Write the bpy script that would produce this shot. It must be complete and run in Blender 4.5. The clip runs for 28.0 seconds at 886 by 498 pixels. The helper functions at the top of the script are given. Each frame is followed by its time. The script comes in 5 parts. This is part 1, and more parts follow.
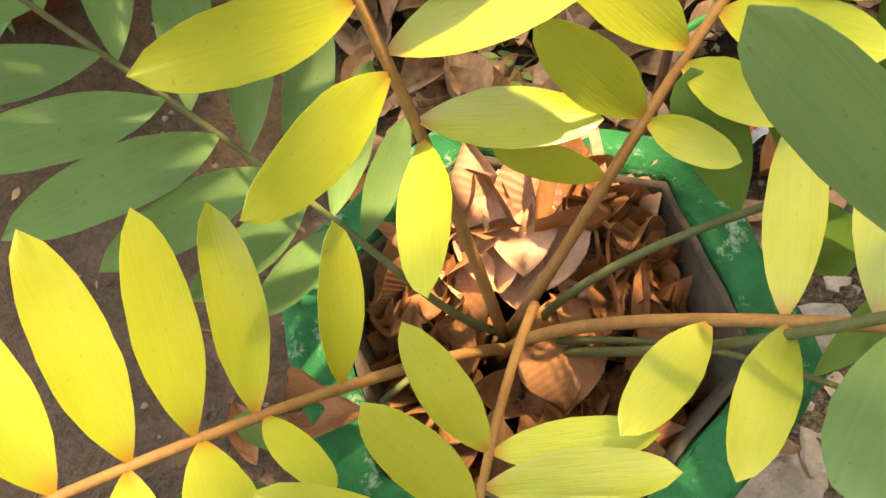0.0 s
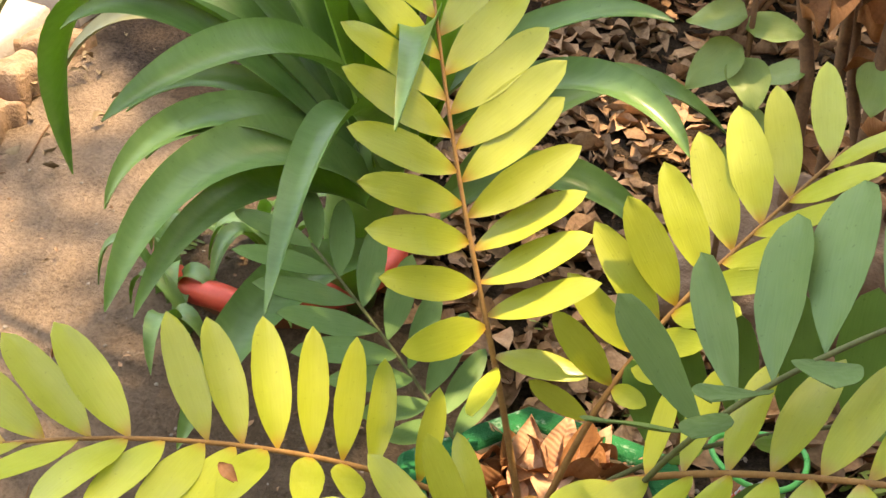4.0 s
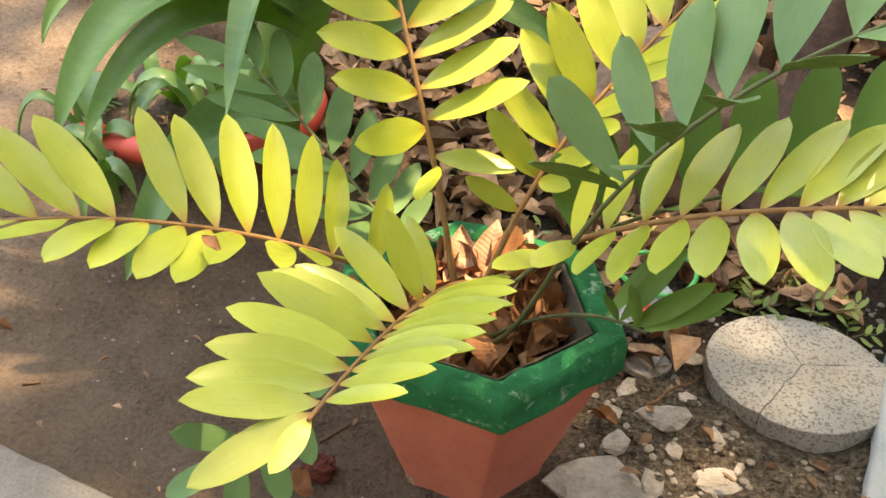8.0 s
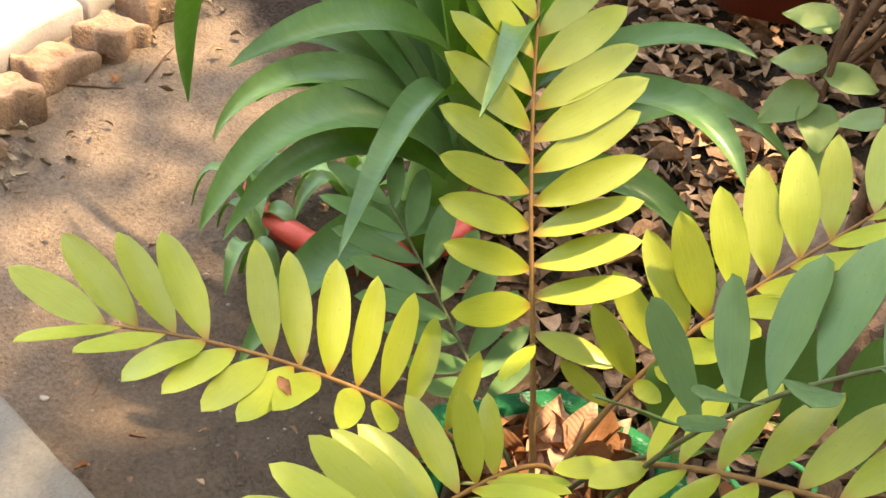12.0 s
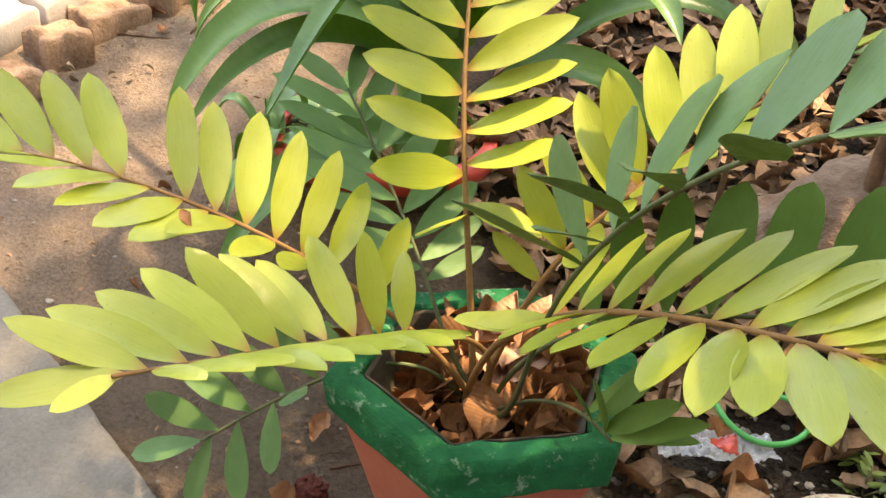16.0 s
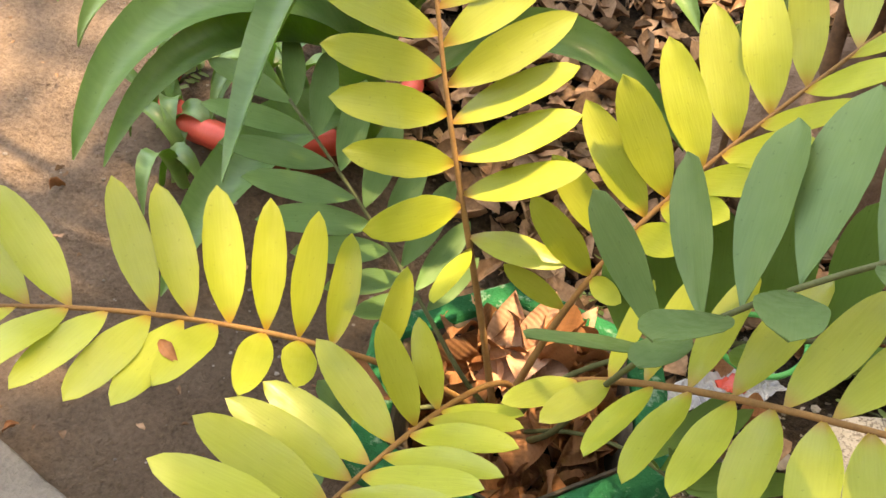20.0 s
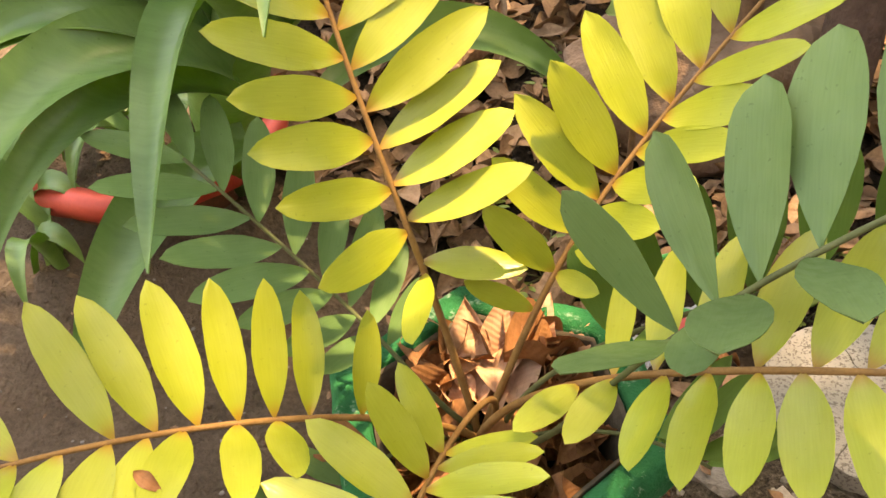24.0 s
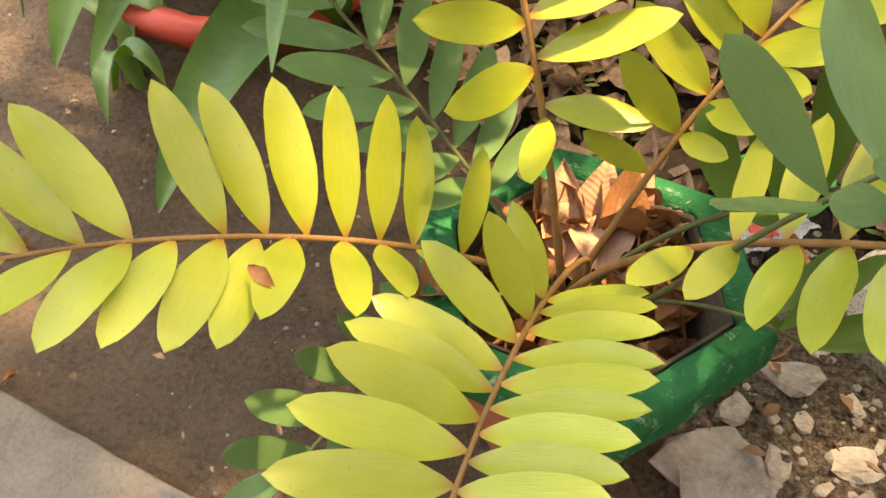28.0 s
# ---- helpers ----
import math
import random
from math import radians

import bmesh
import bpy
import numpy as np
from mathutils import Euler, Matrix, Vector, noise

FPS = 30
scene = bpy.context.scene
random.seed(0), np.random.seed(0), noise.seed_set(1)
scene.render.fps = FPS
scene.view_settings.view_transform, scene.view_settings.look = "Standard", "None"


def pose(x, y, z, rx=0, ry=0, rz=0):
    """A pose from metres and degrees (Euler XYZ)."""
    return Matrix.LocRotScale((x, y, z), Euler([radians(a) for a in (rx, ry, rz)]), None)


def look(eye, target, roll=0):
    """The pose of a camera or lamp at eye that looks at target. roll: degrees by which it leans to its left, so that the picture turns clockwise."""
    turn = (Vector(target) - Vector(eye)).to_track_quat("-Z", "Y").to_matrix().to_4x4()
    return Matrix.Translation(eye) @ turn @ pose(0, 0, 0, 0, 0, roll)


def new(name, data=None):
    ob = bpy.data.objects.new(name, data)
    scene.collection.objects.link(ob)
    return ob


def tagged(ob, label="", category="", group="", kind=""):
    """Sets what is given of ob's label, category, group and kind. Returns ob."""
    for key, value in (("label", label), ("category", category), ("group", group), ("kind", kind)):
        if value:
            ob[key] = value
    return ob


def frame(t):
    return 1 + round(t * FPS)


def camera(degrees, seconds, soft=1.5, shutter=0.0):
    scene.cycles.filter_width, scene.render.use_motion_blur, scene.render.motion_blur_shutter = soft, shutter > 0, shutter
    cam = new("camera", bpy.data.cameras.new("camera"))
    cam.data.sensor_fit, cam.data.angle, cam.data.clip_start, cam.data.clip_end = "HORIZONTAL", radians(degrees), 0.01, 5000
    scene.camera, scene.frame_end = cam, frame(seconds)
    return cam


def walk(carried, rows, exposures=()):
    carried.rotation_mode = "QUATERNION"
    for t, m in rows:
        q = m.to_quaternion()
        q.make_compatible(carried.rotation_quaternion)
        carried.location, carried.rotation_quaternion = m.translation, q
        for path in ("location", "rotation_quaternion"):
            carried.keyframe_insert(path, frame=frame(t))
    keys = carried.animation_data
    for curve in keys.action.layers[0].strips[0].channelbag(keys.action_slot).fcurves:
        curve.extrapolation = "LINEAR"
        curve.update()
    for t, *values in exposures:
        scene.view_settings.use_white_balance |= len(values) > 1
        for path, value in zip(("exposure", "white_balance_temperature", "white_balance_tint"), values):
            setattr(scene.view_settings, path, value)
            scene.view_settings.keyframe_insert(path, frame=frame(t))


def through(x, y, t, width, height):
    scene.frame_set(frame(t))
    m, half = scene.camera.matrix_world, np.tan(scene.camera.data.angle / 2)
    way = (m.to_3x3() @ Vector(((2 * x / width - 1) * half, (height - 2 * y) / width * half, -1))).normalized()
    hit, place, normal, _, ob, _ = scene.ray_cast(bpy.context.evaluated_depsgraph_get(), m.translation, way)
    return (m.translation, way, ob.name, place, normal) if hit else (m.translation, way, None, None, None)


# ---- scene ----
cam = camera(52.37, 28.0)
PATH = [
    (0, (0.0289, 0.0357, 0.6295), (0.0138, 0.5573, -0.2236), -6.69),
    (0.5, (0.0307, -0.0292, 0.7328), (0.0315, 0.4988, -0.1164), -0.30),
    (1, (0.0584, -0.0715, 0.7886), (0.0344, 0.4630, -0.0562), 2.51),
    (1.5, (0.0711, -0.1121, 0.8466), (-0.0049, 0.4334, 0.0120), 3.33),
    (2, (0.0742, -0.1577, 0.8891), (-0.0600, 0.4397, 0.0984), 4.60),
    (2.5, (0.1166, -0.1806, 0.8775), (-0.1050, 0.5073, 0.1863), 3.39),
    (4.5, (0.1293, -0.3662, 0.7266), (-0.0723, 0.5018, 0.2727), -0.64),
    (5, (0.1503, -0.3766, 0.6957), (-0.0690, 0.4827, 0.2337), 0.65),
    (5.5, (0.1846, -0.3878, 0.6853), (-0.0677, 0.4475, 0.1968), 2.09),
    (6, (0.2064, -0.3926, 0.6759), (-0.0543, 0.4274, 0.1664), 2.76),
    (6.5, (0.1984, -0.4016, 0.6729), (-0.0509, 0.4156, 0.1533), 3.41),
    (7, (0.1864, -0.4142, 0.6855), (-0.0479, 0.3989, 0.1527), 3.70),
    (7.5, (0.1440, -0.4244, 0.6989), (-0.0098, 0.4002, 0.1546), 4.08),
    (8, (0.0967, -0.4554, 0.7231), (0.0195, 0.3777, 0.1754), 2.27),
    (8.5, (0.0727, -0.4834, 0.7577), (0.0317, 0.3365, 0.1866), 0.97),
    (9, (0.0518, -0.5009, 0.7688), (0.0234, 0.3282, 0.2104), 1.02),
    (9.5, (0.0069, -0.4894, 0.7878), (-0.0551, 0.3379, 0.2295), 0.50),
    (10, (0.0037, -0.4858, 0.7924), (-0.1036, 0.3415, 0.2409), 0.30),
    (10.5, (-0.0015, -0.4626, 0.8070), (-0.1163, 0.3908, 0.2985), 1.10),
    (11, (0.0149, -0.4527, 0.8156), (-0.1032, 0.4194, 0.3409), 1.36),
    (11.5, (0.0611, -0.4332, 0.8135), (-0.1096, 0.4329, 0.3437), 4.23),
    (12, (0.1500, -0.3942, 0.8047), (-0.1321, 0.4257, 0.3066), 7.94),
    (12.5, (0.2045, -0.3583, 0.8098), (-0.0916, 0.4389, 0.2837), 10.91),
    (13, (0.2210, -0.3547, 0.7879), (-0.0764, 0.4444, 0.2654), 10.08),
    (13.5, (0.2671, -0.3603, 0.7430), (-0.1359, 0.3885, 0.2168), 12.65),
    (15.5, (0.3339, -0.3663, 0.6785), (-0.0841, 0.4204, 0.2241), 7.92),
    (16, (0.3355, -0.3714, 0.6889), (-0.0718, 0.4059, 0.2094), 5.73),
    (16.5, (0.3246, -0.3735, 0.7185), (-0.0509, 0.3871, 0.1889), 5.18),
    (17, (0.2936, -0.3663, 0.7441), (-0.0519, 0.4035, 0.2074), 5.32),
    (17.5, (0.2827, -0.3661, 0.7706), (-0.0495, 0.3991, 0.2191), 4.95),
    (18, (0.2652, -0.3566, 0.7678), (-0.0416, 0.4152, 0.2109), 4.72),
    (18.5, (0.2118, -0.3462, 0.7670), (-0.0349, 0.4366, 0.1957), 2.51),
    (19, (0.1756, -0.3176, 0.7735), (-0.0278, 0.4604, 0.1790), 1.45),
    (19.5, (0.1768, -0.2636, 0.7718), (-0.0352, 0.4932, 0.1534), 1.59),
    (20, (0.1615, -0.2542, 0.7754), (-0.0701, 0.4857, 0.1438), 1.62),
    (20.5, (0.1334, -0.2450, 0.7862), (-0.1095, 0.4749, 0.1360), -2.42),
    (21, (0.1149, -0.2445, 0.7760), (-0.0827, 0.4847, 0.1209), -4.68),
    (21.5, (0.1067, -0.2385, 0.7726), (-0.0664, 0.4954, 0.1158), -4.99),
    (23.5, (0.0780, -0.2018, 0.7783), (-0.0082, 0.5431, 0.1167), -4.02),
    (24, (0.0831, -0.2084, 0.7769), (0.0061, 0.5415, 0.1199), -4.92),
    (24.5, (0.0810, -0.2132, 0.7767), (0.0095, 0.5407, 0.1236), -5.03),
    (25, (0.0857, -0.2159, 0.7723), (0.0143, 0.5404, 0.1219), -5.22),
    (25.5, (0.0828, -0.2147, 0.7622), (0.0148, 0.5319, 0.1004), -5.41),
    (26, (0.0690, -0.2167, 0.7525), (0.0078, 0.5191, 0.0781), -4.23),
    (26.5, (0.0540, -0.2260, 0.7406), (-0.0053, 0.4978, 0.0532), -1.87),
    (27, (0.0449, -0.2323, 0.7314), (-0.0299, 0.4714, 0.0248), -0.65),
    (27.5, (0.0321, -0.2355, 0.7285), (-0.0531, 0.4541, 0.0094), 0.22),
    (28, (0.0227, -0.2292, 0.7330), (-0.0759, 0.4429, -0.0009), 0.75),
]
walk(cam, [(t, look(eye, target, roll)) for t, eye, target, roll in PATH], [(0.0, 3.55, 12950, 21), (1.0, 3.45, 13250, 21), (2.0, 3.30, 13350, 20), (5.0, 3.35, 10850, 17),
     (8.0, 3.50, 10750, 17), (12.0, 3.35, 10250, 16), (18.0, 3.40, 10350, 18), (21.0, 3.40, 12650, 21), (25.0, 3.40, 13850, 22), (28.0, 3.35, 13550, 21)])

# ---- daylight: high sun through the crown of a tree ----
SUN_ELEVATION, SUN_AZIMUTH = 74.0, 36.0      # azimuth: degrees from +x towards +y, where the sun stands
world = bpy.data.worlds.new("sky")
scene.world = world
world.use_nodes = True
wn = world.node_tree
sky = wn.nodes.new("ShaderNodeTexSky")
sky.sky_type = "NISHITA"
sky.sun_disc = False
sky.sun_elevation = radians(SUN_ELEVATION)
sky.sun_rotation = radians(90.0 - SUN_AZIMUTH)
wn.links.new(sky.outputs[0], wn.nodes["Background"].inputs[0])
wn.nodes["Background"].inputs[1].default_value = 0.15
sun_way = Vector((math.cos(radians(SUN_AZIMUTH)) * math.cos(radians(SUN_ELEVATION)),
                  math.sin(radians(SUN_AZIMUTH)) * math.cos(radians(SUN_ELEVATION)), math.sin(radians(SUN_ELEVATION))))
sun = new("sun", bpy.data.lights.new("sun", "SUN"))
sun.data.energy, sun.data.angle, sun.data.color = 1.42, radians(1.5), (1.0, 0.93, 0.82)
sun.matrix_world = look(sun_way * 20, (0, 0, 0))


# ---- materials ----
def mat(name, rough=0.6, spec=0.5):
    m = bpy.data.materials.new(name)
    m.use_nodes = True
    b = m.node_tree.nodes["Principled BSDF"]
    b.inputs["Roughness"].default_value = rough
    b.inputs["Specular IOR Level"].default_value = spec
    return m, m.node_tree, b


def node(nt, kind, **sets):
    n = nt.nodes.new(kind)
    for key, value in sets.items():
        n.inputs[key.replace("_", " ")].default_value = value
    return n


def coords(nt, local=False):
    if local:
        return nt.nodes.new("ShaderNodeTexCoord").outputs["Object"]
    return nt.nodes.new("ShaderNodeNewGeometry").outputs["Position"]


def noise_tex(nt, where, scale, detail=4.0, rough=0.6):
    n = node(nt, "ShaderNodeTexNoise", Scale=scale, Detail=detail, Roughness=rough)
    nt.links.new(where, n.inputs["Vector"])
    return n.outputs["Fac"]


def ramp(nt, fac, stops):
    n = nt.nodes.new("ShaderNodeValToRGB")
    e = n.color_ramp.elements
    while len(e) < len(stops):
        e.new(0.5)
    for slot, (at, colour) in zip(e, stops):
        slot.position, slot.color = at, (*colour, 1.0)
    nt.links.new(fac, n.inputs["Fac"])
    return n.outputs["Color"]


def mix(nt, fac, a, b, how="MIX"):
    n = nt.nodes.new("ShaderNodeMix")
    n.data_type, n.blend_type = "RGBA", how
    for value, slot in ((fac, n.inputs[0]), (a, n.inputs[6]), (b, n.inputs[7])):
        if isinstance(value, bpy.types.NodeSocket):
            nt.links.new(value, slot)
        elif isinstance(value, tuple):
            slot.default_value = (*value, 1.0)
        else:
            slot.default_value = value
    return n.outputs[2]


def bump(nt, b, height, strength=0.3, distance=0.002):
    n = node(nt, "ShaderNodeBump", Strength=strength, Distance=distance)
    nt.links.new(height, n.inputs["Height"])
    nt.links.new(n.outputs[0], b.inputs["Normal"])


def leaf_material(name, dark, light, glow, rough=0.42, through=0.35, spec=0.5, streak=700.0, foot=None, veins=0.0):
    """A leaf blade: mottled colour, fine lengthwise streaks, light that passes through."""
    m, nt, b = mat(name, rough, spec)
    at = coords(nt, True)
    info = nt.nodes.new("ShaderNodeObjectInfo")
    big = noise_tex(nt, at, 14.0, 3.0)
    stretch = node(nt, "ShaderNodeMapping")
    stretch.inputs["Scale"].default_value = (0.05, 1.0, 0.2)
    nt.links.new(at, stretch.inputs["Vector"])
    fine = noise_tex(nt, stretch.outputs[0], streak, 2.0)
    colour = ramp(nt, big, [(0.3, dark), (0.7, light)])
    deeper = tuple(c * 0.72 for c in dark)
    colour = mix(nt, 0.2, colour, ramp(nt, fine, [(0.35, deeper), (0.65, light)]))
    blots = noise_tex(nt, at, 320.0, 2.0, 0.4)
    colour = mix(nt, ramp(nt, blots, [(0.70, (0, 0, 0)), (0.76, (0.5, 0.5, 0.5))]), colour, tuple(c * 0.45 for c in dark))
    parts = nt.nodes.new("ShaderNodeSeparateXYZ")
    nt.links.new(at, parts.inputs[0])
    if foot:
        colour = mix(nt, ramp(nt, parts.outputs["X"], [(0.003, (1, 1, 1)), (0.014, (0, 0, 0))]), colour, foot)
    height = fine
    if veins:
        side = nt.nodes.new("ShaderNodeMath")
        side.operation = "ABSOLUTE"
        nt.links.new(parts.outputs["Y"], side.inputs[0])
        slant = nt.nodes.new("ShaderNodeMath")
        slant.operation = "MULTIPLY_ADD"
        slant.inputs[1].default_value = -0.7
        nt.links.new(side.outputs[0], slant.inputs[0])
        nt.links.new(parts.outputs["X"], slant.inputs[2])
        rib = nt.nodes.new("ShaderNodeMath")
        rib.operation = "PINGPONG"
        rib.inputs[1].default_value = 0.0035
        nt.links.new(slant.outputs[0], rib.inputs[0])
        grow = nt.nodes.new("ShaderNodeMath")
        grow.operation = "MULTIPLY"
        grow.inputs[1].default_value = 280.0
        nt.links.new(rib.outputs[0], grow.inputs[0])
        height = grow.outputs[0]
        colour = mix(nt, veins, colour, ramp(nt, height, [(0.0, deeper), (0.35, light)]))
    shift = node(nt, "ShaderNodeHueSaturation")
    spread = node(nt, "ShaderNodeMapRange")
    spread.inputs["To Min"].default_value, spread.inputs["To Max"].default_value = 0.86, 1.12
    nt.links.new(info.outputs["Random"], spread.inputs["Value"])
    nt.links.new(spread.outputs[0], shift.inputs["Value"])
    nt.links.new(colour, shift.inputs["Color"])
    nt.links.new(shift.outputs[0], b.inputs["Base Color"])
    specks = noise_tex(nt, at, 90.0, 2.0)
    bump(nt, b, height, 0.3 if not veins else 0.4, 0.0008)
    tr = node(nt, "ShaderNodeBsdfTranslucent")
    tr.inputs["Color"].default_value = (*glow, 1.0)
    ms = node(nt, "ShaderNodeMixShader")
    ms.inputs[0].default_value = through
    nt.links.new(b.outputs[0], ms.inputs[1])
    nt.links.new(tr.outputs[0], ms.inputs[2])
    nt.links.new(ms.outputs[0], nt.nodes["Material Output"].inputs["Surface"])
    nt.links.new(ramp(nt, specks, [(0.45, (rough, rough, rough)), (0.8, (rough + 0.2, rough + 0.2, rough + 0.2))]), b.inputs["Roughness"])
    return m


def plain_material(name, dark, light, scale=30.0, rough=0.6, spec=0.4, fine=300.0, relief=0.3, depth=0.002, local=False, vary=0.0):
    m, nt, b = mat(name, rough, spec)
    at = coords(nt, local)
    big, small = noise_tex(nt, at, scale), noise_tex(nt, at, fine, 3.0)
    colour = ramp(nt, big, [(0.3, dark), (0.7, light)])
    colour = mix(nt, 0.35, colour, ramp(nt, small, [(0.3, dark), (0.7, light)]))
    if vary:
        geo = nt.nodes.new("ShaderNodeNewGeometry")
        shift = node(nt, "ShaderNodeHueSaturation")
        spread = node(nt, "ShaderNodeMapRange")
        spread.inputs["To Min"].default_value, spread.inputs["To Max"].default_value = 1.0 - vary, 1.0 + vary
        nt.links.new(geo.outputs["Random Per Island"], spread.inputs["Value"])
        nt.links.new(spread.outputs[0], shift.inputs["Value"])
        nt.links.new(colour, shift.inputs["Color"])
        colour = shift.outputs[0]
    nt.links.new(colour, b.inputs["Base Color"])
    bump(nt, b, small, relief, depth)
    return m


YOUNG = leaf_material("young_leaf", (0.345, 0.395, 0.038), (0.48, 0.53, 0.095), (0.56, 0.63, 0.09), 0.28, 0.36, 0.65, foot=(0.42, 0.2, 0.04))
OLD = leaf_material("old_leaf", (0.071, 0.15, 0.047), (0.121, 0.215, 0.078), (0.15, 0.28, 0.06), 0.45, 0.22, 0.3)
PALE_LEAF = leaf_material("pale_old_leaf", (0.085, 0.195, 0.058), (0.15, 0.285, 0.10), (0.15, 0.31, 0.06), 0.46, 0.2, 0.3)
DEEP = leaf_material("deep_leaf", (0.10, 0.22, 0.045), (0.16, 0.30, 0.075), (0.17, 0.4, 0.05), 0.46, 0.32, 0.25)
STRAP = leaf_material("strap_leaf", (0.06, 0.165, 0.045), (0.2, 0.36, 0.125), (0.26, 0.5, 0.07), 0.3, 0.36, 0.55, streak=260.0)
STRAP_LIGHT = leaf_material("light_strap_leaf", (0.13, 0.30, 0.045), (0.27, 0.48, 0.10), (0.38, 0.65, 0.07), 0.32, 0.45, 0.5, streak=260.0)
STRAP_PALE = leaf_material("striped_leaf", (0.2, 0.24, 0.12), (0.42, 0.4, 0.22), (0.3, 0.36, 0.1), 0.4, 0.3, streak=200.0)
GRASSY = leaf_material("narrow_leaf", (0.06, 0.19, 0.012), (0.13, 0.3, 0.03), (0.2, 0.46, 0.03), 0.35, 0.4, 0.5, streak=300.0)
SHRUB = leaf_material("shrub_leaf", (0.13, 0.22, 0.05), (0.24, 0.32, 0.09), (0.26, 0.4, 0.06), 0.5, 0.35)
STALK_Y = plain_material("young_stalk", (0.17, 0.085, 0.03), (0.30, 0.165, 0.06), 60.0, 0.65, 0.25, 500.0, 0.4, 0.001, True)
STALK_G = plain_material("green_stalk", (0.055, 0.07, 0.026), (0.115, 0.13, 0.055), 60.0, 0.65, 0.25, 500.0, 0.5, 0.001, True)
BARK = plain_material("bark", (0.05, 0.03, 0.022), (0.15, 0.095, 0.072), 14.0, 0.85, 0.15, 70.0, 0.8, 0.008)
TWIG = plain_material("twig", (0.07, 0.04, 0.025), (0.2, 0.11, 0.06), 40.0, 0.85, 0.1, 200.0, 0.5, 0.002)
DRY = plain_material("dry_leaf", (0.10, 0.056, 0.032), (0.42, 0.262, 0.158), 22.0, 0.82, 0.08, 160.0, 0.4, 0.002, False, 0.45)
DRY_LOCAL = leaf_material("dry_leaf_near", (0.13, 0.052, 0.022), (0.4, 0.19, 0.088), (0.45, 0.18, 0.07), 0.72, 0.12, 0.15, veins=0.1)
# Lighter copy of the dry leaf: the sun patch is put into its colour.
DRY_SUNLIT = leaf_material("sunlit_dry_leaf", (0.46, 0.235, 0.135), (0.70, 0.43, 0.285), (0.5, 0.24, 0.12), 0.7, 0.2, 0.15, veins=0.12)
POT_RED = plain_material("red_pot_paint", (0.43, 0.115, 0.072), (0.55, 0.18, 0.115), 14.0, 0.78, 0.2, 160.0, 0.4, 0.001)
PLASTIC = plain_material("red_plastic", (0.46, 0.05, 0.03), (0.66, 0.085, 0.05), 14.0, 0.5, 0.4, 200.0, 0.2, 0.0008)
# Mud-smeared red wall; its dark tone also carries the shade below the lip.
EARTHY = plain_material("shaded_muddy_clay", (0.10, 0.05, 0.03), (0.24, 0.10, 0.055), 18.0, 0.9, 0.1, 160.0, 0.6, 0.002)
SOIL = plain_material("potting_soil", (0.01, 0.007, 0.005), (0.032, 0.021, 0.015), 40.0, 0.95, 0.1, 260.0, 0.9, 0.006)
CONCRETE = plain_material("concrete", (0.125, 0.11, 0.085), (0.245, 0.22, 0.178), 13.0, 0.92, 0.1, 220.0, 0.8, 0.004)
PALE_CEMENT = plain_material("pale_cement", (0.27, 0.28, 0.265), (0.38, 0.39, 0.37), 9.0, 0.9, 0.15, 200.0, 0.5, 0.002)
PALE = plain_material("pale_paving", (0.27, 0.235, 0.2), (0.38, 0.335, 0.295), 5.0, 0.9, 0.2, 150.0, 0.5, 0.003)
BRICK = plain_material("worn_brick", (0.13, 0.075, 0.045), (0.33, 0.22, 0.145), 22.0, 0.92, 0.1, 160.0, 0.8, 0.005)
ROCK = plain_material("rubble_stone", (0.128, 0.11, 0.088), (0.30, 0.265, 0.218), 28.0, 0.92, 0.15, 140.0, 0.9, 0.004, False, 0.35)
GREEN_RING = plain_material("green_plastic", (0.02, 0.32, 0.07), (0.03, 0.42, 0.1), 20.0, 0.4, 0.5)
FOIL = plain_material("wrapper", (0.25, 0.255, 0.26), (0.5, 0.5, 0.49), 40.0, 0.3, 0.6, 90.0, 0.5, 0.003)
WRAP_RED = plain_material("wrapper_red", (0.6, 0.05, 0.03), (0.7, 0.09, 0.05), 18.0, 0.35, 0.6)


def rim_material():
    m, nt, b = mat("green_rim_paint", 0.85, 0.12)
    at = coords(nt)
    big, chip, fine = noise_tex(nt, at, 16.0, 5.0), noise_tex(nt, at, 55.0, 6.0, 0.7), noise_tex(nt, at, 420.0, 2.0)
    paint = ramp(nt, big, [(0.3, (0.002, 0.075, 0.024)), (0.7, (0.006, 0.185, 0.068))])
    colour = mix(nt, ramp(nt, chip, [(0.575, (0, 0, 0)), (0.66, (0.85, 0.85, 0.85))]), paint, (0.22, 0.36, 0.25))
    nt.links.new(colour, b.inputs["Base Color"])
    bump(nt, b, chip, 0.9, 0.006)
    return m


def granite_material():
    m, nt, b = mat("speckled_stone", 0.9, 0.2)
    at = coords(nt)
    big, fine = noise_tex(nt, at, 14.0), noise_tex(nt, at, 270.0, 3.0, 0.7)
    ground_colour = ramp(nt, big, [(0.3, (0.26, 0.235, 0.19)), (0.7, (0.35, 0.32, 0.262))])
    colour = mix(nt, ramp(nt, fine, [(0.535, (0, 0, 0)), (0.58, (1, 1, 1))]), ground_colour, (0.15, 0.13, 0.105))
    nt.links.new(colour, b.inputs["Base Color"])
    bump(nt, b, fine, 0.5, 0.002)
    return m


